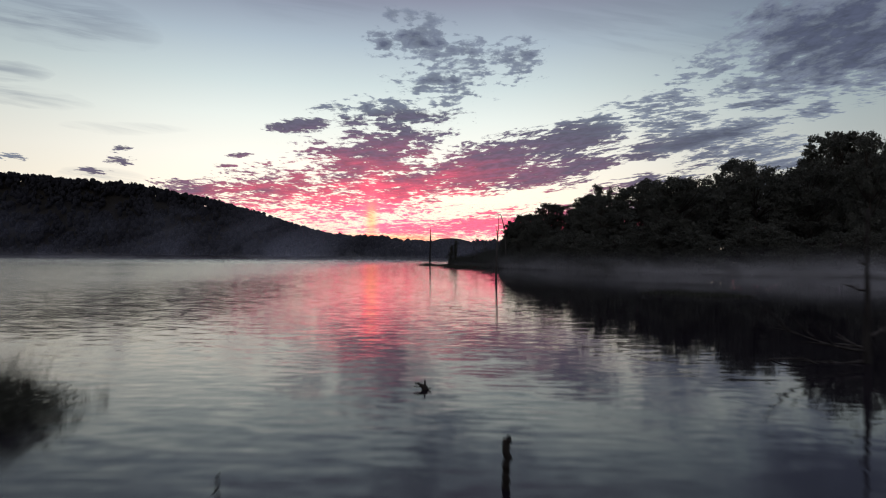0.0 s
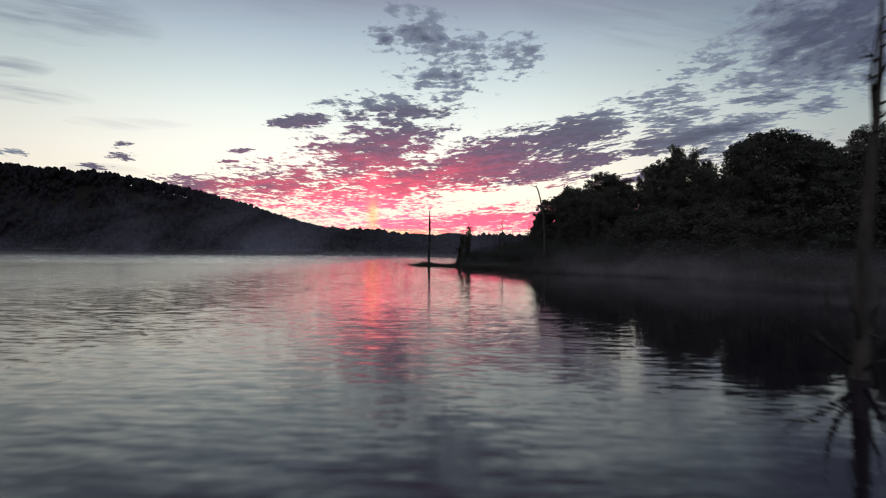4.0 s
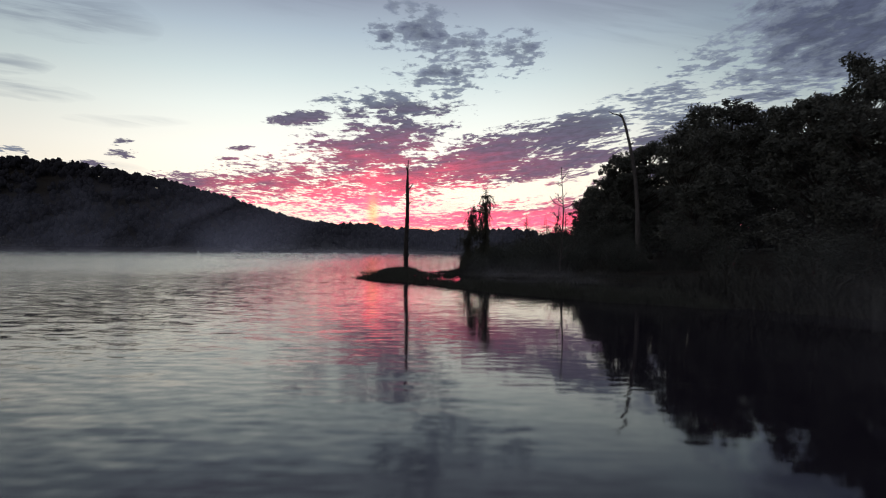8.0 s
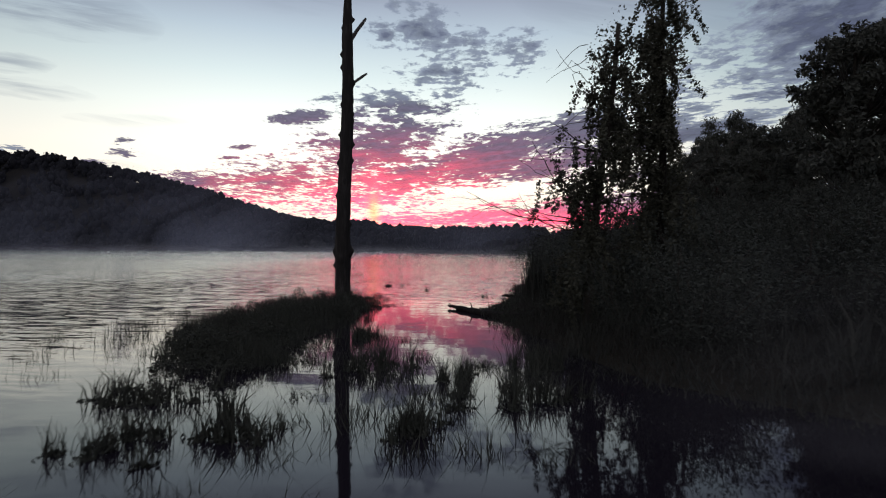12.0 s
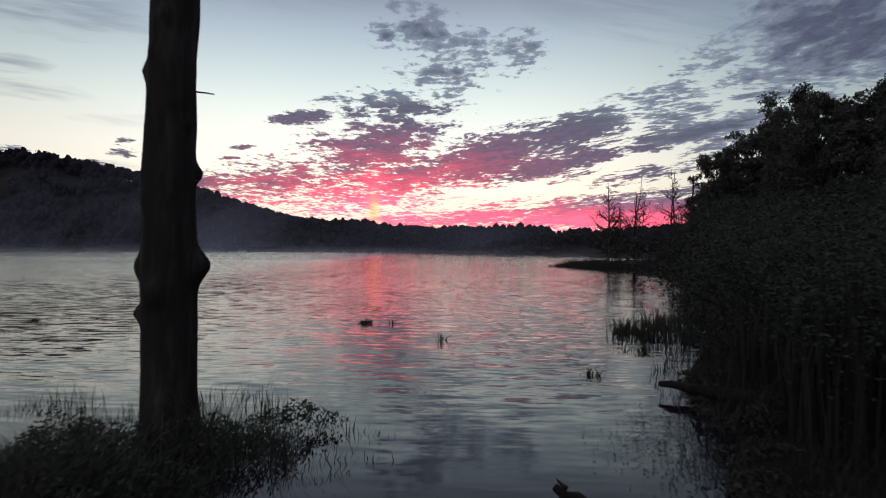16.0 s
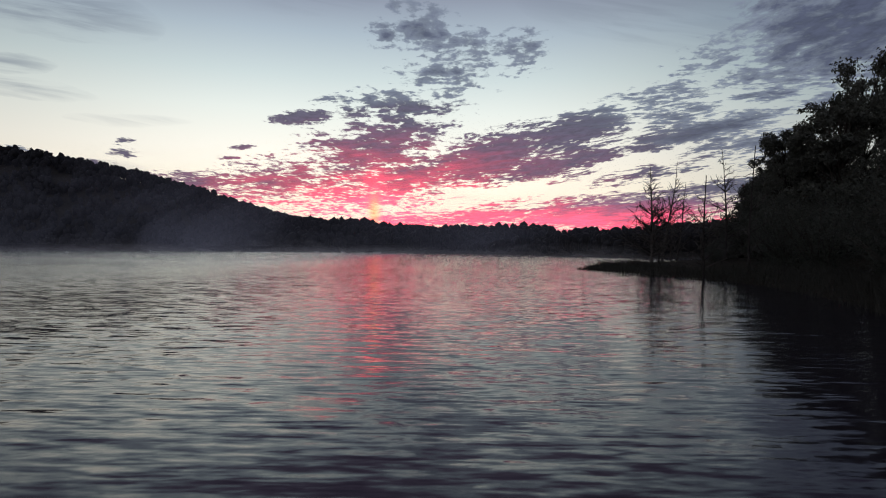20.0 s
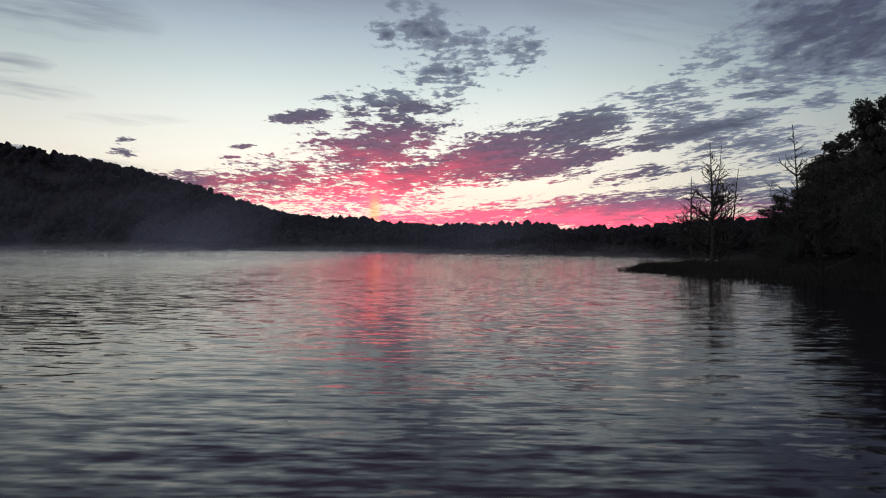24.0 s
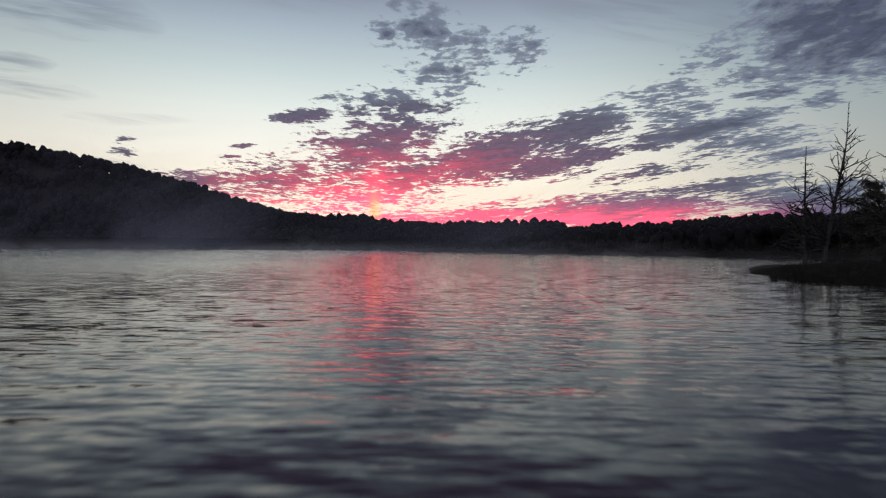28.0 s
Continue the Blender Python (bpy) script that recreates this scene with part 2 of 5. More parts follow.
tinted = W.mix(1.0, tinted, W.vec(*[W.m("ADD", 1.0, W.m("MULTIPLY", W.m("SUBTRACT", 1.0, W.smooth(e, 0.06, 0.11)), 0.5))] * 3), "MULTIPLY")
sky = W.mix(W.m("MULTIPLY", cloud, 0.95), sky, tinted)
# gold and ember where the sun is about to rise
gold = W.m("MULTIPLY", W.m("ADD", W.m("MULTIPLY", W.bell(u, -0.110, 0.009), W.bell(e, 0.060, 0.024)), W.m("MULTIPLY", W.bell(u, -0.09, 0.10), W.bell(e, 0.030, 0.007))), 0.62, clamp=True)
ember = W.m("MULTIPLY", W.m("MULTIPLY", W.bell(u, -0.110, 0.017), W.bell(e, 0.03, 0.06)), W.m("ADD", 0.15, W.m("MULTIPLY", cloud, 0.45)))
broad = W.m("MULTIPLY", W.m("MULTIPLY", W.bell(u, -0.12, 0.065), W.bell(e, 0.03, 0.05)), W.m("MULTIPLY", cloud, 0.30))
ember = W.m("MAXIMUM", ember, broad)
sky = W.mix(ember, sky, (6.5, 0.32, 0.62, 1))
sky = W.mix(gold, sky, (1.6, 0.72, 0.16, 1))
# even blue-grey dawn light over the land behind
behind = W.m("MULTIPLY", W.m("SUBTRACT", 1.0, W.smooth(dy, -0.45, 0.10)), W.smooth(dz, 0.0, 0.15))
sky = W.mix(behind, sky, (0.36, 0.37, 0.43, 1))
ground_tint = W.smooth(dz, -0.02, 0.0)
sky = W.mix(ground_tint, lin(40, 42, 46), sky)
background = W.node("ShaderNodeBackground")
wt.links.new(sky, background.inputs["Color"])
background.inputs["Strength"].default_value = 1.0
wt.links.new(background.outputs[0], W.node("ShaderNodeOutputWorld").inputs[0])

# ---- materials ----
def material(name):
    mat = bpy.data.materials.new(name)
    mat.use_nodes = True
    t = mat.node_tree
    return mat, Nodes(t), t.nodes["Principled BSDF"]


def matter(name, dark, light, scale, rough=0.9, bump=0.0, stretch=(1, 1, 1), bump_scale=None, sheen=0.3):
    """Two-tone surface with grain at two scales, varied from object to object."""
    mat, N, bsdf = material(name)
    co = N.node("ShaderNodeTexCoord").outputs["Object"]
    mp = N.node("ShaderNodeMapping")
    mp.inputs["Scale"].default_value = stretch
    N.put(mp.inputs["Vector"], co)
    fine = N.noise(mp.outputs[0], scale, 6.0, 0.6)
    wide = N.noise(mp.outputs[0], scale * 0.13, 3.0)
    f = N.m("ADD", N.m("MULTIPLY", fine, 0.65), N.m("MULTIPLY", wide, 0.35))
    rnd = N.node("ShaderNodeObjectInfo").outputs["Random"]
    f = N.m("ADD", f, N.m("MULTIPLY", N.m("SUBTRACT", rnd, 0.5), 0.25))
    N.put(bsdf.inputs["Base Color"], N.ramp(N.smooth(f, 0.3, 0.72), ((0.0, dark + (1,)), (1.0, light + (1,)))))
    bsdf.inputs["Roughness"].default_value = rough
    bsdf.inputs["Specular IOR Level"].default_value = sheen
    if bump:
        b = N.node("ShaderNodeBump")
        b.inputs["Strength"].default_value = 1.0
        b.inputs["Distance"].default_value = bump
        N.put(b.inputs["Height"], N.noise(mp.outputs[0], bump_scale or scale * 1.5, 6.0, 0.65))
        N.put(bsdf.inputs["Normal"], b.outputs[0])
    return mat


def leafage(name, dark, light):
    """Leaves: colour differs from leaf to leaf, a little light comes through."""
    mat, N, bsdf = material(name)
    geo = N.node("ShaderNodeNewGeometry")
    rnd = N.node("ShaderNodeObjectInfo").outputs["Random"]
    f = N.m("ADD", N.m("MULTIPLY", geo.outputs["Random Per Island"], 0.75), N.m("MULTIPLY", rnd, 0.25))
    col = N.ramp(f, ((0.0, dark + (1,)), (1.0, light + (1,))))
    N.put(bsdf.inputs["Base Color"], col)
    bsdf.inputs["Roughness"].default_value = 0.65
    bsdf.inputs["Specular IOR Level"].default_value = 0.05
    return mat


M_LEAF = leafage("summer_leaves", (0.060, 0.063, 0.056), (0.102, 0.104, 0.088))
M_NEEDLE = leafage("pine_needles", (0.044, 0.050, 0.044), (0.080, 0.085, 0.070))
M_IVY = leafage("climber_leaves", (0.048, 0.048, 0.038), (0.095, 0.093, 0.068))
M_SEDGE = leafage("sedge_blades", (0.038, 0.040, 0.034), (0.076, 0.077, 0.062))
M_SHRUB = leafage("shrub_leaves", (0.042, 0.046, 0.042), (0.070, 0.074, 0.062))
M_REED = leafage("reed_blades", (0.030, 0.031, 0.028), (0.050, 0.049, 0.042))
M_BARK = matter("tree_bark", (0.020, 0.016, 0.013), (0.060, 0.050, 0.042), 6.0, 0.95, 0.02, (1, 1, 0.25))
M_DEAD = matter("weathered_dead_wood", (0.028, 0.025, 0.024), (0.10, 0.09, 0.085), 9.0, 0.9, 0.035, (1, 1, 0.18), 12.0, 0.1)
M_WET = matter("waterlogged_wood", (0.012, 0.010, 0.009), (0.04, 0.034, 0.029), 12.0, 0.85, 0.012, (1, 1, 1), 18.0, 0.12)
M_SOIL = matter("muddy_ground", (0.012, 0.010, 0.008), (0.030, 0.026, 0.020), 0.6, 0.95, 0.05, (1, 1, 1), 2.0, 0.03)
# far leaves: dark, with the bluish cast of distance haze put into the colour
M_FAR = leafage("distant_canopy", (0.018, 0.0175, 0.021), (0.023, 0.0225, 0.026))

M_WATER, N, bsdf = material("lake_water")
bsdf.inputs["Base Color"].default_value = (0.015, 0.012, 0.018, 1)
bsdf.inputs["Roughness"].default_value = 0.03
bsdf.inputs["IOR"].default_value = 1.333
pos = N.node("ShaderNodeNewGeometry").outputs["Position"]
sp = N.node("ShaderNodeSeparateXYZ")
N.put(sp.inputs[0], pos)
px, py = sp.outputs[0], sp.outputs[1]


def slopes(x_scale, y_scale, detail, skew=0.0):
    """Two smooth fields between -0.5 and 0.5: the tilt of the water along x and y."""
    n = N.node("ShaderNodeTexNoise")
    N.put(n.inputs["Vector"], N.vec(N.m("MULTIPLY", px, x_scale), N.m("ADD", N.m("MULTIPLY", py, y_scale), N.m("MULTIPLY", px, skew))))
    for k, v in (("Scale", 1.0), ("Detail", detail), ("Roughness", 0.5), ("Distortion", 0.3)):
        n.inputs[k].default_value = v
    s = N.node("ShaderNodeSeparateColor")
    N.put(s.inputs[0], n.outputs["Color"])
    return N.m("SUBTRACT", s.outputs[0], 0.5), N.m("SUBTRACT", s.outputs[1], 0.5)


ripple, chop, swell = slopes(1.35, 6.6, 1.5, 0.3), slopes(4.0, 15.0, 2.0, -0.5), slopes(0.22, 0.95, 1.0)
gust = N.smooth(N.noise(N.vec(N.m("MULTIPLY", px, 0.02), N.m("MULTIPLY", py, 0.045)), 1.0, 2.0, 0.5), 0.36, 0.62)

# calm behind the sedge bank and close to the wooded shore, rippled on the open lake beyond it
lee = N.m("MULTIPLY", N.m("MULTIPLY", N.smooth(N.m("ADD", py, N.m("MULTIPLY", px, 1.4)), 162, 169), N.m("SUBTRACT", 1.0, N.smooth(py, 190, 197))), N.smooth(px, -10.0, -3.0))
open_water = N.m("ADD", 0.54, N.m("ADD", N.m("MULTIPLY", N.smooth(py, 25, 100), 0.20), N.m("MULTIPLY", N.smooth(py, 174, 194), 0.46)))
cove = N.m("MULTIPLY", N.smooth(N.m("ADD", px, N.m("MULTIPLY", N.smooth(py, 105, 140), 5.0)), -1, 9), N.m("SUBTRACT", 1.0, N.smooth(py, 146, 175)))
lee = N.m("MAXIMUM", lee, N.m("MULTIPLY", cove, 0.90))
force = N.m("MULTIPLY", N.m("MULTIPLY", open_water, N.m("ADD", 0.78, N.m("MULTIPLY", gust, 0.22))), N.m("SUBTRACT", 1.0, N.m("MULTIPLY", lee, 0.93)))
N.put(bsdf.inputs["Roughness"], N.m("MULTIPLY", N.m("ADD", 0.08, N.m("MULTIPLY", N.m("SUBTRACT", 1.0, N.smooth(px, -30, -7)), 0.10)), N.m("SUBTRACT", 1.0, N.m("MULTIPLY", lee, 0.6))))
# ripples lean towards the south, more so on the open lake
offshore = N.m("SUBTRACT", 1.0, N.smooth(px, -30, -7))
lean_south = N.m("ADD", N.m("ADD", 0.012, N.m("MULTIPLY", offshore, 0.052)), N.m("MULTIPLY", N.smooth(py, 240, 300), 0.004))
tilt = []
for k, (a, c, s) in enumerate(((0.075, 0.06, 0.012), (0.25, 0.16, 0.022))):
    t_ = N.m("ADD", N.m("ADD", N.m("MULTIPLY", ripple[k], a), N.m("MULTIPLY", chop[k], c)), N.m("MULTIPLY", swell[k], s))
    tilt.append(N.m("MULTIPLY", N.m("SUBTRACT", t_, N.m("MULTIPLY", lean_south, float(k))), force))
facing = N.node("ShaderNodeVectorMath")
facing.operation = "NORMALIZE"
N.put(facing.inputs[0], N.vec(tilt[0], tilt[1], 1.0))
N.put(bsdf.inputs["Normal"], facing.outputs[0])


# ---- mesh helpers ----
rng = np.random.default_rng(7)


def mesh_of(name, verts, faces, mat, smooth=False):
    me = bpy.data.meshes.new(name)
    verts = np.asarray(verts, dtype=np.float32).reshape(-1, 3)
    if isinstance(faces, np.ndarray):
        n, k = faces.shape
        me.vertices.add(len(verts))
        me.vertices.foreach_set("co", verts.ravel())
        me.loops.add(n * k)
        me.loops.foreach_set("vertex_index", faces.astype(np.int32).ravel())
        me.polygons.add(n)
        me.polygons.foreach_set("loop_start", np.arange(0, n * k, k, dtype=np.int32))
        me.update(calc_edges=True)
    else:
        me.from_pydata(verts.tolist(), [], faces)
        me.update()
    me.materials.append(mat)
    if smooth:
        me.polygons.foreach_set("use_smooth", np.ones(len(me.polygons), dtype=bool))
    return me


def part(name, me, parent, label=""):
    ob = new(name, me)
    ob.parent = parent
    return tagged(ob, label)


class Wood:
    """Collects tapered limbs into one mesh."""

    def __init__(self):
        self.v, self.f = [], []

    def limb(self, pts, radii, sides=7, lumps=0.0, seed=0):
        r = np.random.default_rng(seed)
        pts = [Vector(p) for p in pts]
        base = sum(len(a) for a in self.v)
        ring = []
        for i, p in enumerate(pts):
            d = (pts[min(i + 1, len(pts) - 1)] - pts[max(i - 1, 0)]).normalized()
            a = d.cross(Vector((0.31, 0.95, 0.05))).normalized()
            b = d.cross(a)
            rr = radii[i] * (1 + lumps * (r.random(sides) - 0.5))
            ang = np.arange(sides) * 2 * np.pi / sides
            ring.append(np.array(p)[None] + (np.cos(ang) * rr)[:, None] * np.array(a)[None] + (np.sin(ang) * rr)[:, None] * np.array(b)[None])
        self.v += ring
        n = len(pts)
        for i in range(n - 1):
            for j in range(sides):
                k = (j + 1) % sides
                self.f.append((base + i * sides + j, base + i * sides + k, base + (i + 1) * sides + k, base + (i + 1) * sides + j))
        self.f.append(tuple(base + j for j in range(sides))[::-1])
        self.f.append(tuple(base + (n - 1) * sides + j for j in range(sides)))

    def mesh(self, name, mat):
        return mesh_of(name, np.concatenate(self.v), self.f, mat, True)


def wander(start, way, length, steps, bend, r, droop=0.0):
    """A crooked line from start along way."""
    p, d, out = Vector(start), Vector(way).normalized(), [Vector(start)]
    for _ in range(steps):
        d = (d + Vector(r.normal(0, bend, 3)) + Vector((0, 0, -droop))).normalized()
        p = p + d * (length / steps)
        out.append(p.copy())
    return out


def leaves(centres, size, r, long=1.5, simple=False):
    """One small pointed leaf (a bent kite, or one triangle) at each centre."""
    n = len(centres)
    a = r.normal(size=(n, 3))
    a /= np.linalg.norm(a, axis=1)[:, None]
    b = np.cross(a, r.normal(size=(n, 3)))
    b /= np.linalg.norm(b, axis=1)[:, None] + 1e-6
    s = size * (0.6 + 0.8 * r.random(n))[:, None]
    c = np.asarray(centres)
    if simple:
        return np.stack([c - a * s * long * 0.5 - b * s * 0.3, c - a * s * long * 0.3 + b * s * 0.5, c + a * s * long * 0.6], 1).reshape(-1, 3), np.arange(n * 3).reshape(n, 3)
    v = np.stack([c - a * s * long * 0.5, c + b * s * 0.5, c + a * s * long * 0.5, c - b * s * 0.5 + np.cross(a, b) * s * 0.25], 1)
    return v.reshape(-1, 3), np.arange(n * 4).reshape(n, 4)


def blades(roots, tall, wide, r, lean=0.25, seg=2):
    """Grass blades as tapered bent strips."""
    n = len(roots)
    roots = np.asarray(roots)
    h = tall * (0.55 + 0.6 * r.random(n))
    ang = r.random(n) * 2 * np.pi
    out = np.stack([np.cos(ang), np.sin(ang), np.zeros(n)], 1) * (lean * h * (0.2 + r.random(n)))[:, None]
    turn = r.random(n) * np.pi
    w = np.stack([np.cos(turn), np.sin(turn), np.zeros(n)], 1) * (wide * (0.6 + 0.8 * r.random(n)))[:, None] * 0.5
    up = np.zeros((n, 3))
    up[:, 2] = h
    mid = roots + up * 0.55 + out * 0.3
    tip = roots + up + out
    v = np.stack([roots - w, roots + w, mid + w * 0.8, mid - w * 0.8, tip + w * 0.08, tip - w * 0.08], 1).reshape(-1, 3)
    i = np.arange(n)[:, None] * 6
    f = np.concatenate([i + np.array([[0, 1, 2, 3]]), i + np.array([[3, 2, 4, 5]])])
    return v, f


def inside(poly, pts):
    """Which points lie in a polygon."""
    x, y = pts[:, 0], pts[:, 1]
    res = np.zeros(len(pts), dtype=bool)
    for (x0, y0), (x1, y1) in zip(poly, poly[1:] + poly[:1]):
        cross = ((y0 > y) != (y1 > y)) & (x < (x1 - x0) * (y - y0) / (y1 - y0 + 1e-12) + x0)
        res ^= cross
    return res


def edge_distance(poly, pts):
    best = np.full(len(pts), 1e9)
    for (x0, y0), (x1, y1) in zip(poly, poly[1:] + poly[:1]):
        d = np.array([x1 - x0, y1 - y0])
        t = np.clip(((pts - (x0, y0)) @ d) / (d @ d), 0, 1)
        best = np.minimum(best, np.linalg.norm(pts - np.array([x0, y0]) - t[:, None] * d, axis=1))
    return best


def ragged(poly, rough, seed, steps=7):
    """The outline of a polygon broken up into small bays and tips."""
    out = []
    for (x0, y0), (x1, y1) in zip(poly, poly[1:] + poly[:1]):
        for k in range(steps):
            x, y = x0 + (x1 - x0) * k / steps, y0 + (y1 - y0) * k / steps
            out.append((x + rough * (noise.noise(Vector((x * 1.1, y * 1.1, seed))) + 0.6 * noise.noise(Vector((x * 3.1, y * 3.1, seed + 5)))),
                        y + rough * (noise.noise(Vector((x * 1.1, y * 1.1, seed + 20))) + 0.6 * noise.noise(Vector((x * 3.1, y * 3.1, seed + 25))))))
    return out


def scatter(poly, n, r):
    p = np.array(poly)
    out = np.zeros((0, 2))
    while len(out) < n:
        q = p.min(0) + r.random((n * 3, 2)) * (p.max(0) - p.min(0))
        out = np.concatenate([out, q[inside(poly, q)]])
    return out[:n]


# ---- land and water ----
LAKE = [(130, -260), (112, 0), (82, 60), (58, 82), (41, 98), (30, 118), (20, 139), (12, 151), (9.5, 156), (13, 159.5), (15.5, 164), (13.5, 169), (9, 174), (5, 177.6), (2.7, 180.3),
        (1.9, 183.5), (1.45, 187), (0.98, 189.9), (1.9, 192.2), (2.5, 195), (4.6, 199), (7.6, 208), (12.5, 220), (15.5, 231), (15.5, 243), (14.6, 252), (13.2, 259.6), (14.4, 268),
        (20, 280), (30, 291), (45, 298), (58, 306), (82, 345), (76, 375), (58, 420), (36, 480), (0, 545), (-70, 600), (-300, 640), (-620, 690), (-1000, 640), (-1100, 100), (-700, -260)]
RIDGE_X = (-1200, -530, -462, -384, -340, -301, -268, -235, -197, -149, -111, -68, -45, -21, 30, 120, 800)
RIDGE_Z = (110, 88, 80, 75, 66, 59, 50, 41, 29, 16, 11, 9.5, 5, 3.5, 2.5, 3, 8)


def land_height(pts):
    """Ground level: lake bed, low banks, the ridge across the lake and a far hill."""
    pts = np.asarray(pts, dtype=float)
    s = edge_distance(LAKE, pts) * np.where(inside(LAKE, pts), -1, 1)
    z = np.where(s < 0, np.maximum(s * 0.35, -1.6), np.minimum(s * 0.22, 0.30) + np.clip((s - 2) * 0.06, 0, 7.0))
    far = np.clip((pts[:, 1] - 400) / 120, 0, 1)
    rise = np.clip(s / 125, 0, 1)
    z = z + np.where(s > 0, far * np.interp(pts[:, 0], RIDGE_X, RIDGE_Z) * rise * rise * (3 - 2 * rise), 0)
    z += 53 * np.exp(-((pts[:, 0] - 30) / 120) ** 2 - ((pts[:, 1] - 1900) / 200) ** 2)
    return z


def spread(stops):
    return np.concatenate([np.arange(a, b, st) for a, b, st in stops])


gx = spread(((-4500, -1200, 300), (-1200, -400, 40), (-400, -60, 15), (-60, -12, 4), (-12, 30, 0.9), (30, 120, 4), (120, 600, 30), (600, 4600, 400)))
gy = spread(((-4500, -300, 400), (-300, 60, 20), (60, 145, 4), (145, 280, 1.1), (280, 700, 9), (700, 1000, 14), (1000, 2400, 60), (2400, 4900, 300)))
GX, GY = np.meshgrid(gx, gy)
flat = np.stack([GX.ravel(), GY.ravel()], 1)
GZ = land_height(flat)
rough_land = np.array([noise.noise(Vector((x * 0.35, y * 0.35, 0))) for x, y in flat])
GZ = GZ + np.where(GZ > 0.05, rough_land * 0.12, 0)
nx, ny = len(gx), len(gy)
q = (np.arange(ny - 1)[:, None] * nx + np.arange(nx - 1)[None]).ravel()
ground = new("ground", mesh_of("ground", np.column_stack([flat, GZ]), np.stack([q, q + 1, q + nx + 1, q + nx], 1), M_SOIL, True))
tagged(ground, "dark muddy lake shore rising to wooded hills", "ground", kind="structure")

water = new("water", mesh_of("water", [(-1150, -300, 0), (300, -300, 0), (300, 720, 0), (-1150, 720, 0)], [(0, 1, 2, 3)], M_WATER))
tagged(water, "rippled grey lake water mirroring the pink dawn sky", "water", kind="structure")

# ---- far woods ----
def canopy(points, heights, r, name, label):
    """Distant forest: every tree a lumpy crown with loose leaf sprays along its outline."""
    t = (1 + 5 ** 0.5) / 2
    ico = np.array([(-1, t, 0), (1, t, 0), (-1, -t, 0), (1, -t, 0), (0, -1, t), (0, 1, t), (0, -1, -t), (0, 1, -t), (t, 0, -1), (t, 0, 1), (-t, 0, -1), (-t, 0, 1)]) / 1.9
    tri = np.array([(0, 11, 5), (0, 5, 1), (0, 1, 7), (0, 7, 10), (0, 10, 11), (1, 5, 9), (5, 11, 4), (11, 10, 2), (10, 7, 6), (7, 1, 8), (3, 9, 4), (3, 4, 2), (3, 2, 6), (3, 6, 8), (3, 8, 9), (4, 9, 5), (2, 4, 11), (6, 2, 10), (8, 6, 7), (9, 8, 1)])
    vs, fs, off = [], [], 0
    z0 = land_height(points)
    for (x, y), z, h in zip(points, z0, heights):
        w = h * (0.20 + 0.12 * r.random())
        for k in range(3):
            sc = np.array([w, w, h * 0.36]) * (0.65 + 0.5 * r.random())
            c = np.array([x + r.normal(0, w * 0.45), y + r.normal(0, w * 0.45), z + h * (0.40 + 0.17 * k)])
            vs.append(ico * sc * (0.75 + 0.5 * r.random((12, 1))) + c)
            fs.append(tri + off)
            off += 12
        m = 26
        d = r.normal(size=(m, 3))
        d /= np.linalg.norm(d, axis=1)[:, None]
        d[:, 2] = np.abs(d[:, 2])
        c = np.array([x, y, z + h * 0.55]) + d * np.array([w * 1.15, w * 1.15, h * 0.47]) * (0.75 + 0.3 * r.random((m, 1)))
        tv = c[:, None] + r.normal(0, h * 0.032, (m, 3, 3))
        vs.append(tv.reshape(-1, 3))
        fs.append(np.arange(m * 3).reshape(m, 3) + off)
        off += m * 3
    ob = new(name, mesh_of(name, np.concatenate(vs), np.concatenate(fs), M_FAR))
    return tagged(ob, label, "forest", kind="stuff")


r = np.random.default_rng(11)
hill_poly = [(-640, 700), (-300, 646), (-68, 606), (2, 552), (40, 540), (90, 700), (60, 830), (-300, 860), (-720, 860)]
p = scatter(hill_poly, 3300, r)
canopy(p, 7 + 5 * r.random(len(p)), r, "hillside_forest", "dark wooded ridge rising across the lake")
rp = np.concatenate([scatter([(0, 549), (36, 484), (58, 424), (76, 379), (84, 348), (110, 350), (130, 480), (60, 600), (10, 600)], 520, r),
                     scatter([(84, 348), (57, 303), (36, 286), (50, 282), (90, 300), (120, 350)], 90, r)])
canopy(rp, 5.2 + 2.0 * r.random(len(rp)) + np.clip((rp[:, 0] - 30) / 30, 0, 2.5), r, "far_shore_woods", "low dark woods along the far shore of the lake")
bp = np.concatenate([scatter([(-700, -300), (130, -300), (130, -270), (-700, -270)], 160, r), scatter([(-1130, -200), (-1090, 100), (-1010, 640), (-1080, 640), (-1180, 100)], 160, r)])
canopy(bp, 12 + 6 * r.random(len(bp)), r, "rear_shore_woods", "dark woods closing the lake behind")


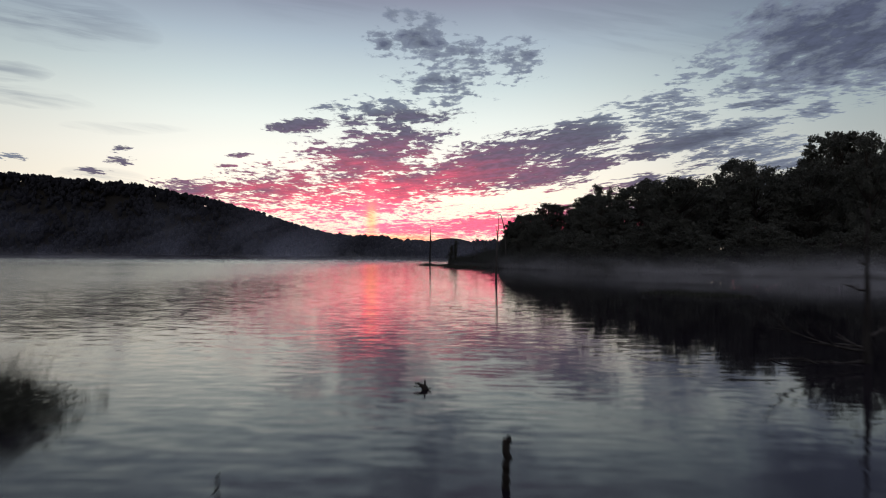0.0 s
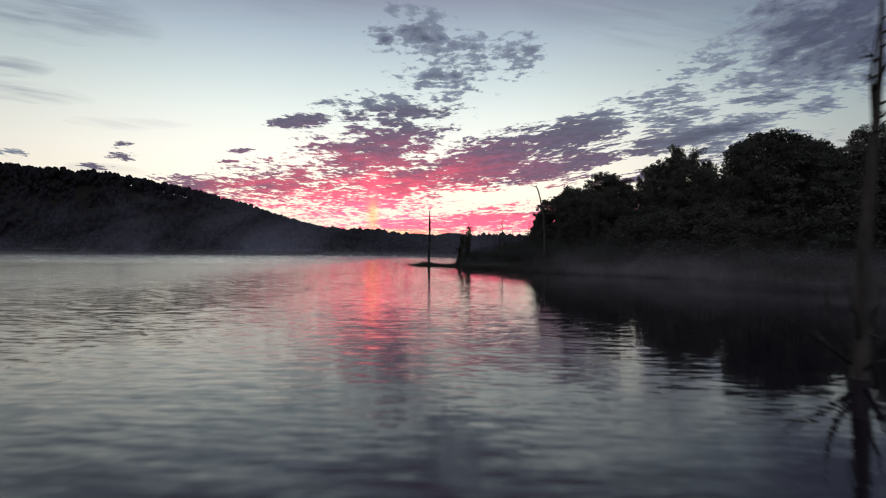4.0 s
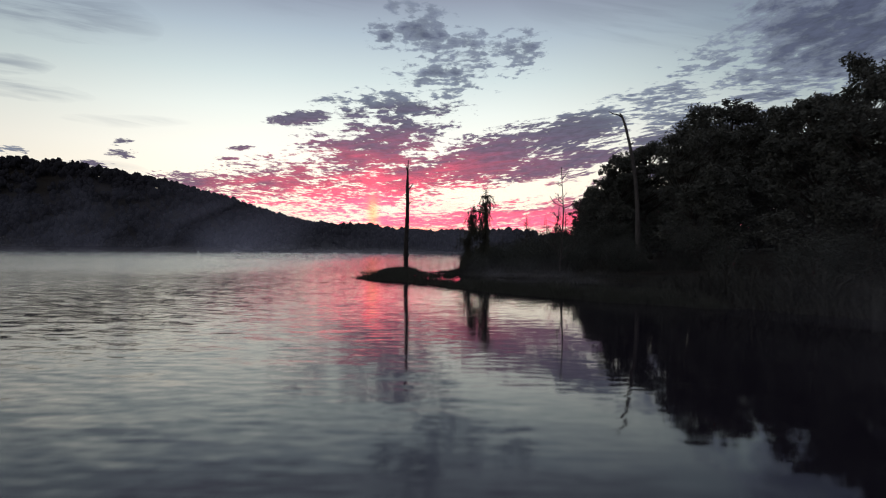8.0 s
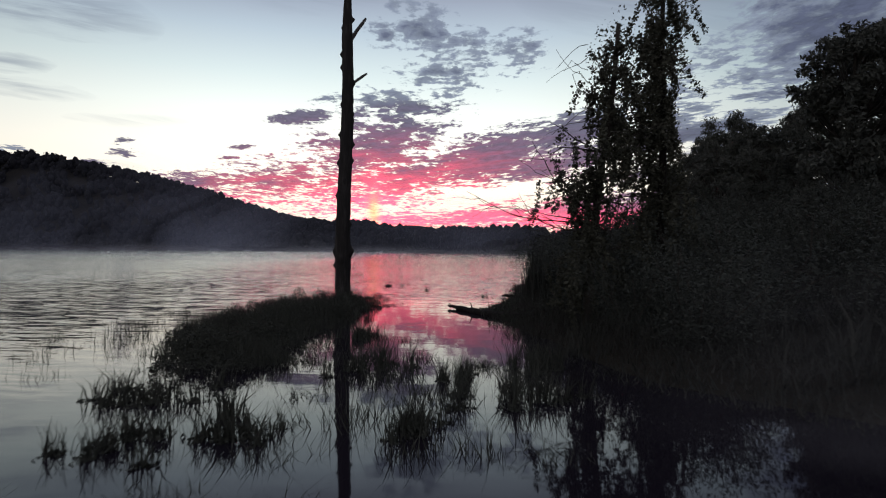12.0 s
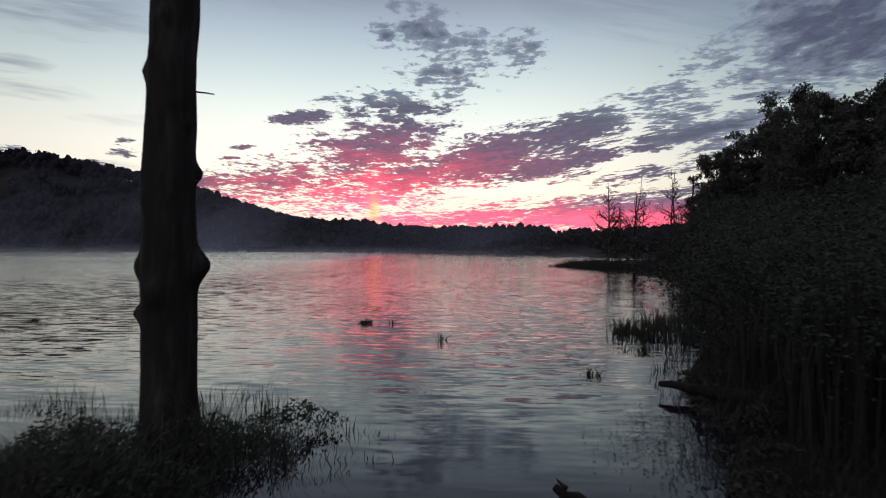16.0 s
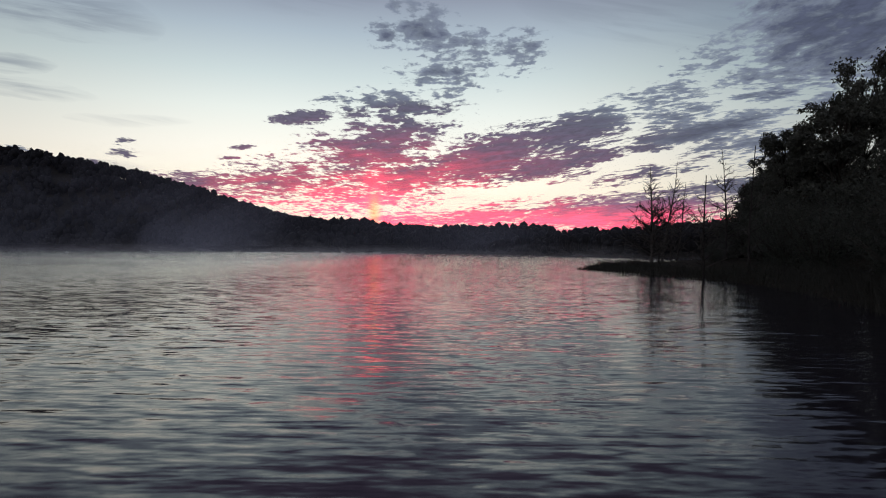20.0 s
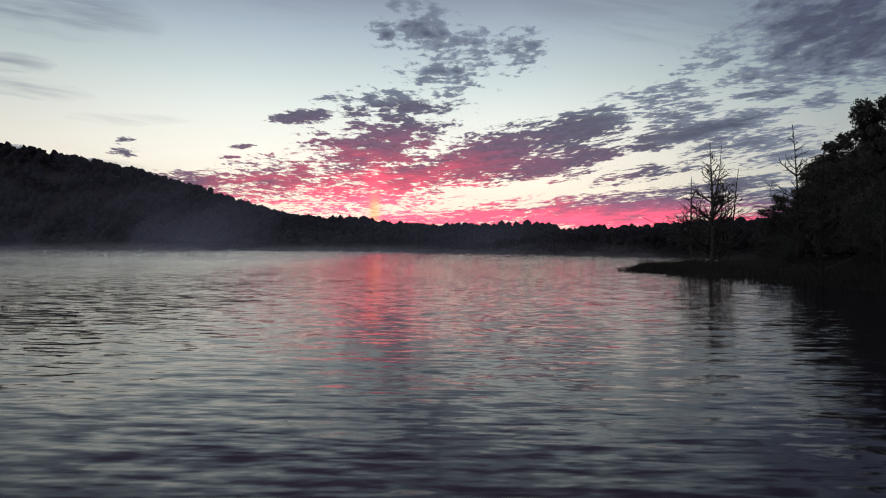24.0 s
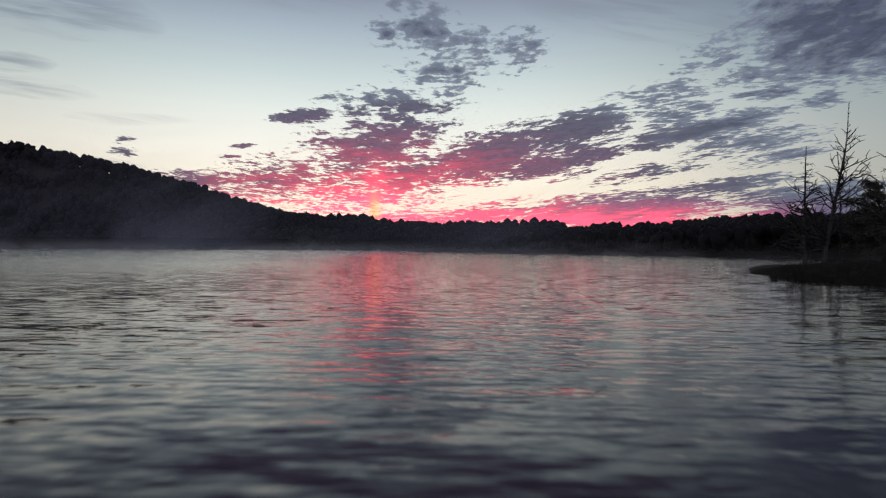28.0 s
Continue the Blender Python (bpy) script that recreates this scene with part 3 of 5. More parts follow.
# ---- living trees ----
def tree_shape(seed, h=18.0, lobes=9, leaf=0.30, count=12000, spread_w=0.30, low=0.22, conifer=False):
    """One broadleaf (or pine) tree, as an empty with trunk, limbs and crown."""
    r = np.random.default_rng(seed)
    base = new("pine_tree" if conifer else "tree")
    trunk, limbs = Wood(), Wood()
    line = wander((0, 0, -0.4), (0, 0, 1), h * 0.86, 9, 0.05 if not conifer else 0.015, r)
    trunk.limb(line, [h * 0.018 * (1 - 0.085 * i) + 0.02 for i in range(10)], 8, 0.2, seed)
    cl = []
    if conifer:
        for k in range(26):
            f = 0.2 + 0.78 * k / 26
            for _ in range(3):
                a = r.random() * 2 * np.pi
                L = h * 0.20 * (1.08 - f) + 0.4
                tip = wander(line[min(9, int(f * 9))] if f < 0.9 else (line[9].x, line[9].y, f * h * 0.92), (np.cos(a), np.sin(a), 0.12), L, 4, 0.10, r)
                limbs.limb(tip, [0.05, 0.04, 0.03, 0.02, 0.01], 4)
                for q_ in tip[1:]:
                    cl.append((*q_, 0.42))
    else:
        # a domed crown of leafy clumps at the ends of the limbs, looser clumps below it
        wide_r = spread_w * h
        mid_z = h - 1.25 * wide_r
        for k in range(lobes * 9):
            d = Vector(r.normal(size=3)).normalized()
            if k < lobes * 4:
                d.z = abs(d.z) * 1.1 - 0.15
                q_ = Vector((d.x * wide_r, d.y * wide_r, d.z * wide_r * 1.25)) * (0.62 + 0.30 * r.random()) + Vector((0, 0, mid_z))
                size = wide_r * (0.10 + 0.14 * r.random())
            else:
                f = low + (mid_z / h - low) * r.random()
                out_r = wide_r * (0.45 + 0.45 * r.random())
                q_ = Vector((d.x, d.y, 0)).normalized() * out_r + Vector((0, 0, f * h))
                size = wide_r * (0.15 + 0.12 * r.random())
            q_.z = min(q_.z, h - size * 0.8)
            start = line[max(1, min(8, int((q_.z - 0.28 * q_.xy.length) / h * 9)))]
            bend_at = start.lerp(q_, 0.5) + Vector((0, 0, -0.06 * (q_ - start).length))
            limbs.limb([start, bend_at, q_], [h * 0.0038, h * 0.0026, h * 0.001], 4)
            cl.append((*q_, size))
            for _ in range(3):
                o = Vector(r.normal(size=3)).normalized() * size * (0.8 + 0.5 * r.random())
                cl.append((q_.x + o.x, q_.y + o.y, min(q_.z + o.z * 0.6, h - 0.2), size * (0.35 + 0.3 * r.random())))
    cl = np.array(cl)
    weight = cl[:, 3] ** 2
    pick = cl[r.choice(len(cl), count, p=weight / weight.sum())]
    way = r.normal(size=(count, 3))
    way /= np.linalg.norm(way, axis=1)[:, None]
    reach = (0.25 + 0.80 * r.random((count, 1)) ** 0.7 + 0.5 * r.random((count, 1)) ** 6) if not conifer else np.abs(r.normal(size=(count, 1)))
    c = pick[:, :3] + way * reach * pick[:, 3:4] * np.array([1, 1, 0.7])
    v, f = leaves(c, leaf, r, simple=True)
    part("trunk", trunk.mesh("trunk", M_BARK), base)
    tagged(part("branchwork", limbs.mesh("branchwork", M_BARK), base), kind="stuff")
    part("crown", mesh_of("crown", v, f, M_NEEDLE if conifer else M_LEAF), base)
    return base


SHAPES = [tree_shape(s, spread_w=w, low=lo, lobes=n, leaf=0.22, count=23000) for s, w, lo, n in ((3, 0.26, 0.12, 11), (4, 0.29, 0.10, 13), (5, 0.24, 0.14, 10), (6, 0.27, 0.1, 12), (8, 0.23, 0.12, 11))]
INNER = [tree_shape(s, spread_w=w, low=0.1, lobes=11, count=5000, leaf=0.36) for s, w in ((24, 0.28), (25, 0.25))]
for s in INNER:
    tagged(s, "dark broadleaf tree deep in the shore wood", "tree", "trees of the shore wood")
PINE = tree_shape(21, conifer=True, count=11000, leaf=0.19)
for s, lab in zip(SHAPES, ("dark broadleaf tree with a ragged leafy crown", "spreading dark broadleaf tree on the lake shore", "narrow dark broadleaf tree with gaps in its crown",
                           "full-crowned dark broadleaf tree in the shore wood", "slender dark broadleaf tree in the shore wood")):
    tagged(s, lab, "tree", "trees of the shore wood")
tagged(PINE, "dark pointed pine among the broadleaf trees", "pine tree", "pines of the shore wood")


LOW = [tree_shape(s, spread_w=0.34, low=0.04, lobes=12, count=5500, leaf=0.36) for s in (14, 15)]
for s in LOW:
    tagged(s, "low dark bushy tree at the edge of the wood", "tree", "bushy trees along the shore")


def grow(shape, x, y, h, turn, wide=1.0):
    z = float(land_height([(x, y)])[0])
    k = h / 18.0
    return copy_thing(shape, Matrix.Translation((x, y, max(z, 0.0) - 0.05)) @ Matrix.Rotation(turn, 4, "Z") @ Matrix.Diagonal((k * wide, k * wide, k, 1)))


# outline trees of the wood, then the stand behind them: x, y, level of the top, crown radius
COVE_TREES = (
    (74.8, 159.5, 28.1, 6.1), (60.7, 174.0, 23.5, 4.8), (41.0, 176.8, 20.0, 4.9), (23.4, 183.2, 14.8, 3.5), (88.7, 144.2, 31.6, 6.5), (80.5, 124.1, 28.0, 5.9), (64.9, 110.9, 19.4, 5.7), (67.7, 99.5, 22.2, 3.6),
    (56.5, 111.3, 19.2, 5.1), (45.1, 118.6, 17.9, 5.7), (38.4, 147.3, 17.2, 3.2), (37.2, 160.7, 16.3, 3.8), (48.3, 157.9, 20.8, 6.0), (90.0, 100.0, 23.5, 5.1), (100.0, 118.0, 27.5, 6.0), (63.0, 191.1, 27.0, 5.5),
    (79.3, 182.1, 27.2, 6.3), (24.9, 168.2, 12.4, 3.3), (25.6, 164.4, 12.9, 2.9))
BANK_TREES = (
    (34.9, 203.1, 20.3, 5.2), (28.9, 213.1, 17.1, 5.4), (51.6, 213.3, 23.9, 5.2), (76.2, 198.1, 27.0, 6.5), (52.9, 202.7, 26.1, 6.3), (43.8, 226.2, 22.0, 5.9), (55.1, 230.3, 26.2, 5.7), (34.1, 234.4, 15.3, 2.2),
    (25.4, 229.9, 12.7, 2.7), (26.0, 235.3, 13.4, 2.2), (23.7, 208.8, 14.8, 3.3), (28.3, 198.1, 16.4, 3.2), (22.3, 216.9, 9.5, 2.1), (24.5, 221.0, 11.4, 3.1))
POINT_TREES = (
    (37.6, 257.0, 20.1, 4.1), (31.2, 252.4, 14.6, 3.4), (28.8, 255.1, 12.8, 2.6), (37.7, 275.5, 11.3, 3.3), (33.4, 273.0, 5.9, 4.0), (39.8, 252.9, 18.5, 4.1), (42.6, 282.1, 13.1, 3.7), (43.0, 246.6, 19.5, 3.9),
    (30.6, 262.5, 9.3, 2.5), (45.4, 281.9, 15.9, 4.8), (56.0, 285.0, 15.5, 3.2), (71.9, 324.7, 18.6, 6.0), (75.0, 324.9, 22.6, 4.9), (62.4, 316.9, 14.9, 3.4), (41.7, 285.4, 10.2, 2.7), (54.6, 313.1, 9.4, 5.2),
    (62.5, 317.6, 13.9, 3.7))
OUTLINE = COVE_TREES + BANK_TREES + POINT_TREES
CROWN_R = (0.26, 0.29, 0.24, 0.27, 0.23)
r = np.random.default_rng(5)
for i, (x, y, top, wide_r) in enumerate(OUTLINE):
    h = (top - float(land_height([(x, y)])[0])) * 1.045
    grow(SHAPES[i % 5], x, y, h, r.random() * 6.28, wide_r / (CROWN_R[i % 5] * h))
WOOD = [(30, 160), (45, 140), (60, 120), (85, 95), (120, 70), (140, 160), (110, 230), (70, 262), (40, 250), (33, 225), (30, 190)]
tops = np.array(OUTLINE)
for x, y in scatter(WOOD, 70, r):
    near = np.argsort(np.hypot(tops[:, 0] - x, tops[:, 1] - y))[:3]
    grow(INNER[int(r.integers(0, 2))], x, y, tops[near, 2].min() * (0.74 + 0.12 * r.random()), r.random() * 6.28, 1.0 + 0.3 * r.random())
for x, y, h in ((47, 233, 17), (43, 262, 13), (66, 236, 20), (37.5, 226, 12)):
    grow(PINE, x, y, h, r.random() * 6.28)


# ---- shrubs along the bank ----
def shrub_shape(seed, count=12500, leaf=0.044, stems_n=14, tall=2.0):
    r = np.random.default_rng(seed)
    base = new("shrub")
    stems, cl = Wood(), []
    for k in range(stems_n):
        a = r.random() * 2 * np.pi
        tip = wander((r.normal(0, 0.15), r.normal(0, 0.15), -0.1), (np.cos(a) * 0.5, np.sin(a) * 0.5, 1.0), tall * (1 + 0.45 * r.random()), 6, 0.16, r)
        stems.limb(tip, [0.03, 0.026, 0.022, 0.018, 0.014, 0.01, 0.006], 5)
        cl += [(*q_, 0.30) for q_ in tip[1:]] + [(tip[0].x + r.normal(0, .5), tip[0].y + r.normal(0, .5), 0.35, 0.3)]
    cl = np.array(cl)
    pick = cl[r.integers(0, len(cl), count)]
    v, f = leaves(pick[:, :3] + r.normal(size=(count, 3)) * pick[:, 3:4], leaf, r, simple=True)
    part("branchwork", stems.mesh("branchwork", M_BARK), base)
    part("foliage", mesh_of("foliage", v, f, M_SHRUB), base)
    return tagged(base, "dark dense shrub on the lake bank", "shrub", "shrubs along the bank")


SHRUBS = [shrub_shape(s) for s in (31, 32, 33)]
TALL_SHRUBS = [shrub_shape(s, 15500, 0.056, 26, 3.6) for s in (34, 35)]
r = np.random.default_rng(17)
BANK = [(3.4, 184, 1.3), (3.5, 188, 1.6), (3.7, 191.6, 1.7), (4.5, 196, 1.8), (5.2, 189, 2.3), (5.4, 183.6, 2.1), (5.2, 196.8, 2.3), (4.6, 185.6, 2.0), (4.9, 191.8, 2.2), (4.0, 182, 1.5), (3.9, 186, 1.7), (4.1, 190, 1.8), (4.4, 194, 2.0), (6.5, 192, 1.6), (6.2, 187, 2.2), (8.0, 198, 2.6), (6.6, 200.5, 2.0), (9.5, 204, 3.2), (9.2, 209, 3.0),
        (11.5, 212, 3.6), (13.5, 218, 4.2), (15.5, 223, 4.6), (17.5, 229, 5.0), (18, 236, 5.2), (20, 243, 5.4), (22, 249, 5.5), (17, 215, 5.2), (13.5, 205, 4.4), (11.0, 196, 2.2),
        (9.0, 190, 1.6), (13, 190, 2.3), (16, 198, 3.6), (20, 205, 6), (8, 182, 2.2), (12, 183, 2.0), (16, 180, 2.6), (7.5, 180, 1.8), (11, 179, 2.0), (15, 177, 2.6), (20, 177, 4.0),
        (18, 166, 2.4), (21, 160, 3.0), (17, 156, 2.0), (22, 150, 3.2), (26, 142, 3.5), (30, 130, 3.6), (38, 115, 4), (45, 104, 4), (53, 95, 4), (62, 88, 4), (72, 78, 4.5), (82, 70, 5),
        (24, 155, 4.5), (28, 150, 5.0), (35, 132, 5.0), (43, 120, 5.5), (52, 108, 6), (27, 264, 2.0), (30, 270, 2.2), (33, 277, 3.0), (24, 258, 1.4), (38, 282, 3.5), (24, 215, 6.5), (22, 230, 7)]
EDGE = ((21, 150), (26, 139), (33, 122), (43, 104), (59, 89), (80, 73), (100, 50))
for (xa, ya), (xb, yb) in zip(EDGE, EDGE[1:]):
    steps = int(math.hypot(xb - xa, yb - ya) / 3.2)
    for k in range(steps):
        f = k / steps
        BANK.append((xa + (xb - xa) * f + 3 + 3 * r.random(), ya + (yb - ya) * f + 3 + 3 * r.random(), 5.0 + 3.5 * r.random()))
for i, (x, y, h) in enumerate(BANK):
    if x < 23 and 203 < y < 252:
        x += 1.6 + (1.4 if y > 225 else 0)
    if 2.9 < h and x < 28 and 176 < y < 254:
        k = h / 4.7
        z = max(float(land_height([(x, y)])[0]), 0)
        copy_thing(TALL_SHRUBS[i % 2], Matrix.Translation((x, y, z)) @ Matrix.Rotation(r.random() * 6.28, 4, "Z") @ Matrix.Diagonal((k * 1.1, k * 1.1, k, 1)))
        continue
    if h > 3.3:
        grow(LOW[i % 2], x, y, h * 1.05, r.random() * 6.28, 1.5)
        continue
    k = h / 2.6
    z = max(float(land_height([(x, y)])[0]), 0)
    copy_thing(SHRUBS[i % 3], Matrix.Translation((x, y, z)) @ Matrix.Rotation(r.random() * 6.28, 4, "Z") @ Matrix.Diagonal((k * 1.25, k * 1.25, k, 1)))
for ob in SHAPES + INNER + LOW + [PINE] + SHRUBS + TALL_SHRUBS:
    ob.location = (95 + 3 * len(ob.name) + 9 * (SHAPES + INNER + LOW + [PINE] + SHRUBS + TALL_SHRUBS).index(ob), 190 + 5 * (SHAPES + INNER + LOW + [PINE] + SHRUBS + TALL_SHRUBS).index(ob), 6.5)


# ---- dead trees ----
def dead_tree(x, y, h, rad, seed, lean=(0.0, 0.0), boughs=(), whorl=0, label="", twigs=4, rise=(0.25, 0.85), name="dead_tree", bend=0.02, top=0.03):
    """A bare standing tree: trunk and every bough a part. boughs: height, bearing in degrees, length, rise."""
    r = np.random.default_rng(seed)
    base = new(name)
    base.location = (x, y, max(float(land_height([(x, y)])[0]), -0.6) - 0.1)
    line = wander((0, 0, 0), (lean[0], lean[1], 1), h + 0.3, 14, bend, r)
    w = Wood()
    w.limb(line, [max(rad * (1 - i / 14.0) ** 0.8, top) * (1.25 if i == 0 else 1) for i in range(15)], 9, 0.22, seed)
    part("trunk", w.mesh("trunk", M_DEAD), base)
    every = list(boughs)
    for _ in range(whorl):
        f = 0.10 + 0.87 * r.random() ** 1.3
        every.append((f * h, r.random() * 360, h * 0.38 * (1.06 - f) ** 1.2 * (0.5 + 0.9 * r.random()), rise[0] + (rise[1] - rise[0]) * r.random() * (0.4 + 0.6 * f)))
    for z, a, L, up in every:
        i = max(0, min(13, z / (h + 0.3) * 14))
        p0 = line[int(i)].lerp(line[int(i) + 1], i - int(i))
        ra = np.radians(a)
        tip = wander(p0, (np.cos(ra), np.sin(ra), up), L, 6, 0.11, r, -0.05)
        b = Wood()
        r0 = min(rad * 0.36, 0.016 + 0.024 * L)
        b.limb(tip, [r0 * (1 - 0.14 * k) for k in range(7)], 5, 0.2, seed)
        bough = part("bough", b.mesh("bough", M_DEAD), base)
        b = Wood()
        for k in range(twigs):
            q0 = tip[2 + k % 4]
            d = (tip[-1] - tip[0]).normalized() + Vector(r.normal(0, 0.6, 3))
            b.limb(wander(q0, d, L * (0.25 + 0.3 * r.random()), 3, 0.2, r), [r0 * 0.6, r0 * 0.5, r0 * 0.4, r0 * 0.25], 4)
        if twigs:
            part("twig_spray", b.mesh("twig_spray", M_DEAD), bough)
    return tagged(base, label or "bare grey dead tree standing in the water", "dead tree", "dead trees in the lake")


r = np.random.default_rng(23)
# pole of the open water, with a whorl of boughs at the waterline
dead_tree(6.8, 76.2, 7.6, 0.17, 41, (0.02, 0.0), [(0.9, 178, 1.7, 0.75), (0.95, 2, 1.9, 0.8), (1.1, 20, 1.6, 1.6), (1.0, 165, 1.7, 1.2), (1.2, 195, 1.5, 1.9), (0.8, 270, 1.3, 0.6), (0.9, 90, 1.3, 0.7), (5.1, 175, 1.7, 2.6)]
          + [(4.2 + 0.25 * k, 70 * k, 0.35 + 0.12 * (k % 3), 0.3) for k in range(12)], label="tall bare dead pole with low boughs in open water", twigs=1)
dead_tree(8.9, 13.1, 3.6, 0.10, 42, (-0.01, 0.0), [(0.95, 176, 1.9, 0.05), (0.75, 190, 1.6, -0.02), (1.25, 15, 0.9, 0.1), (2.2, 170, 0.4, 0.3), (1.0, 100, 0.8, 0.1), (2.7, 200, 0.35, 0.2)],
          label="thin dead tree with drooping side boughs in shallow water", twigs=5)
dead_tree(10.0, 178.3, 8.4, 0.10, 44, (0.02, 0.0), [(7.6, 20, 0.8, 0.9), (7.2, 185, 0.5, 0.5)], whorl=12, label="thin bare dead tree in the marsh", bend=0.03)
# grove of dead trees on the low point
dead_tree(17.9, 257.6, 9.2, 0.16, 51, (0.03, 0.0), whorl=78, rise=(0.3, 1.0), label="straight dead conifer with short bare boughs on the low point")
dead_tree(26.3, 283.0, 9.6, 0.17, 52, (-0.01, 0.0), whorl=70, rise=(-0.15, 0.5), boughs=[(0.5, 185, 3.2, 0.05), (0.7, 170, 2.6, 0.12), (0.9, 195, 2.2, 0.1), (0.6, 178, 2.9, 0.0)], label="dead conifer with a skirt of bare boughs on the low point")
dead_tree(27.2, 281.9, 13.2, 0.18, 53, (0.16, 0.0), whorl=46, rise=(0.3, 1.2), label="leaning dead tree with a forked bare top on the low point")
dead_tree(28.3, 281.4, 8.8, 0.09, 58, (0.01, 0.0), whorl=24, label="thin dead tree beside the leaning one on the low point")
dead_tree(27.0, 262.4, 11.0, 0.13, 54, (0.0, 0.0), whorl=56, label="tall thin dead conifer with bare boughs beside the wood")
dead_tree(26.0, 273.0, 8.9, 0.11, 55, (0.02, 0.0), whorl=36, label="thin dead conifer with bare boughs on the low point")
dead_tree(15.4, 239.6, 6.6, 0.10, 56, (-0.02, 0.0), whorl=34, label="short dead conifer with bare boughs at the wooded shore")
dead_tree(19.2, 259.4, 6.2, 0.08, 57, (0.02, 0.0), whorl=20, label="short dead conifer with bare boughs on the low point")
# bare trees behind the marsh
for k, (x, y, h) in enumerate(((18.5, 240, 8.2), (10.5, 214, 4.6), (8.4, 210, 4.4))):
    dead_tree(x, y, h, 0.09, 60 + k, (0.02, 0), whorl=22, label="bare dead tree standing behind the marsh")


# ---- the snag ----
def great_snag(x, y):
    base = new("dead_tree")
    base.location = (x, y, -0.5)
    r = np.random.default_rng(77)
    rings, sides, h = 230, 32, 11.9
    zs = np.linspace(0, h, rings)
    knots = [(2.16, 6, 0.13, 0.17), (2.14, 174, 0.09, 0.15), (1.95, 262, 0.09, 0.13)] + [(z, a, 0.075, 0.09) for z, a in ((1.72, 190), (3.0, 30), (3.9, 175), (4.9, 182), (5.0, 5), (5.8, 178), (5.5, 12), (6.6, 90), (7.4, 10), (7.9, 170), (8.3, 185), (9.4, 0))]
    knots += [(0.5 + 0.22 * k + 0.1 * r.random(), 360 * r.random(), 0.02 + 0.035 * r.random(), 0.05 + 0.05 * r.random()) for k in range(46)]
    v = np.zeros((rings, sides, 3))
    cxl = 0.035 * np.sin(zs * 0.9 + 2.0) + 0.015 * zs
    cyl = 0.06 * np.sin(zs * 0.4 + 1)
    ang = np.arange(sides) * 2 * np.pi / sides
    for i, z in enumerate(zs):
        rad = 0.252 * (1 - 0.040 * z) if z < 9 else 0.252 * 0.64 * max(0.22, 1 - (z - 9) / 3.4)
        rad += 0.02 * np.exp(-((z - 0.3) / 0.45) ** 2)
        for j, a in enumerate(ang):
            n = noise.noise(Vector((np.cos(a) * 1.8, np.sin(a) * 1.8, z * 1.1))) * 0.022 + noise.noise(Vector((np.cos(a) * 6, np.sin(a) * 6, z * 2.2 + 9))) * 0.018
            k = sum(s * np.exp(-((z - kz) / (w * 0.8)) ** 2 - (((a - np.radians(ka) + np.pi) % (2 * np.pi) - np.pi) / 0.33) ** 2) for kz, ka, s, w in knots)
            q_ = rad * (1 + 0.0) + n + k
            jag = 0.35 * noise.noise(Vector((np.cos(a) * 2, np.sin(a) * 2, 4.0))) if i > rings - 3 else 0
            v[i, j] = (cxl[i] + q_ * np.cos(a), cyl[i] + q_ * np.sin(a), z + jag)
    i, j = np.meshgrid(np.arange(rings - 1), np.arange(sides), indexing="ij")
    k = (j + 1) % sides
    f = np.stack([i * sides + j, i * sides + k, (i + 1) * sides + k, (i + 1) * sides + j], -1).reshape(-1, 4)
    part("trunk", mesh_of("trunk", v.reshape(-1, 3), f, M_DEAD, True), base)
    for z, a, L, rise, r0 in ((8.55, 5, 0.92, 1.7, 0.07), (7.3, 4, 0.6, 0.7, 0.055), (10.5, 160, 0.8, 4.5, 0.05), (3.75, 0, 0.22, 0.0, 0.010), (5.9, 2, 0.20, 0.1, 0.008), (2.9, 5, 0.12, 0.05, 0.008)):
        w = Wood()
        ra = np.radians(a)
        c = (np.interp(z, zs, cxl), np.interp(z, zs, cyl), z)
        w.limb(wander(c, (np.cos(ra), np.sin(ra), rise), L + 0.15, 5, 0.06, r), [r0, r0 * 0.95, r0 * 0.9, r0 * 0.8, r0 * 0.75, r0 * 0.5], 8, 0.25)
        part("branch_stub", w.mesh("branch_stub", M_DEAD), base)
    return tagged(base, "tall knotty dead trunk with a broken top standing in the sedge", "dead tree")


great_snag(-3.21, 192.0)

bent = new("dead_tree")
w = Wood()
crook = [(19.5, 188.4, 0.0), (19.45, 188.4, 3), (19.4, 188.4, 6), (19.2, 188.4, 9), (18.9, 188.4, 11), (18.5, 188.4, 13), (18.1, 188.4, 14.6), (17.8, 188.4, 15.3), (17.6, 188.4, 15.6)]
w.limb(crook, (0.27, 0.24, 0.21, 0.19, 0.17, 0.14, 0.12, 0.10, 0.04), 10, 0.25, 9)
part("trunk", w.mesh("trunk", M_DEAD), bent)
for pts, rad in (([(17.85, 188.4, 15.2), (17.4, 188.3, 15.4), (16.9, 188.3, 15.5), (16.5, 188.3, 15.7)], (0.09, 0.07, 0.055, 0.025)), ([(18.6, 188.4, 12.4), (18.9, 188.4, 12.7), (19.0, 188.4, 12.8)], (0.07, 0.06, 0.03)),
                 ([(19.2, 188.4, 9.6), (19.5, 188.4, 9.9), (19.8, 188.4, 9.9)], (0.08, 0.06, 0.03))):
    w = Wood()
    w.limb(pts, rad, 7, 0.25, 3)
    part("branch_stub", w.mesh("branch_stub", M_DEAD), bent)
tagged(bent, "tall bare snag with a bent broken top at the wood edge", "dead tree")


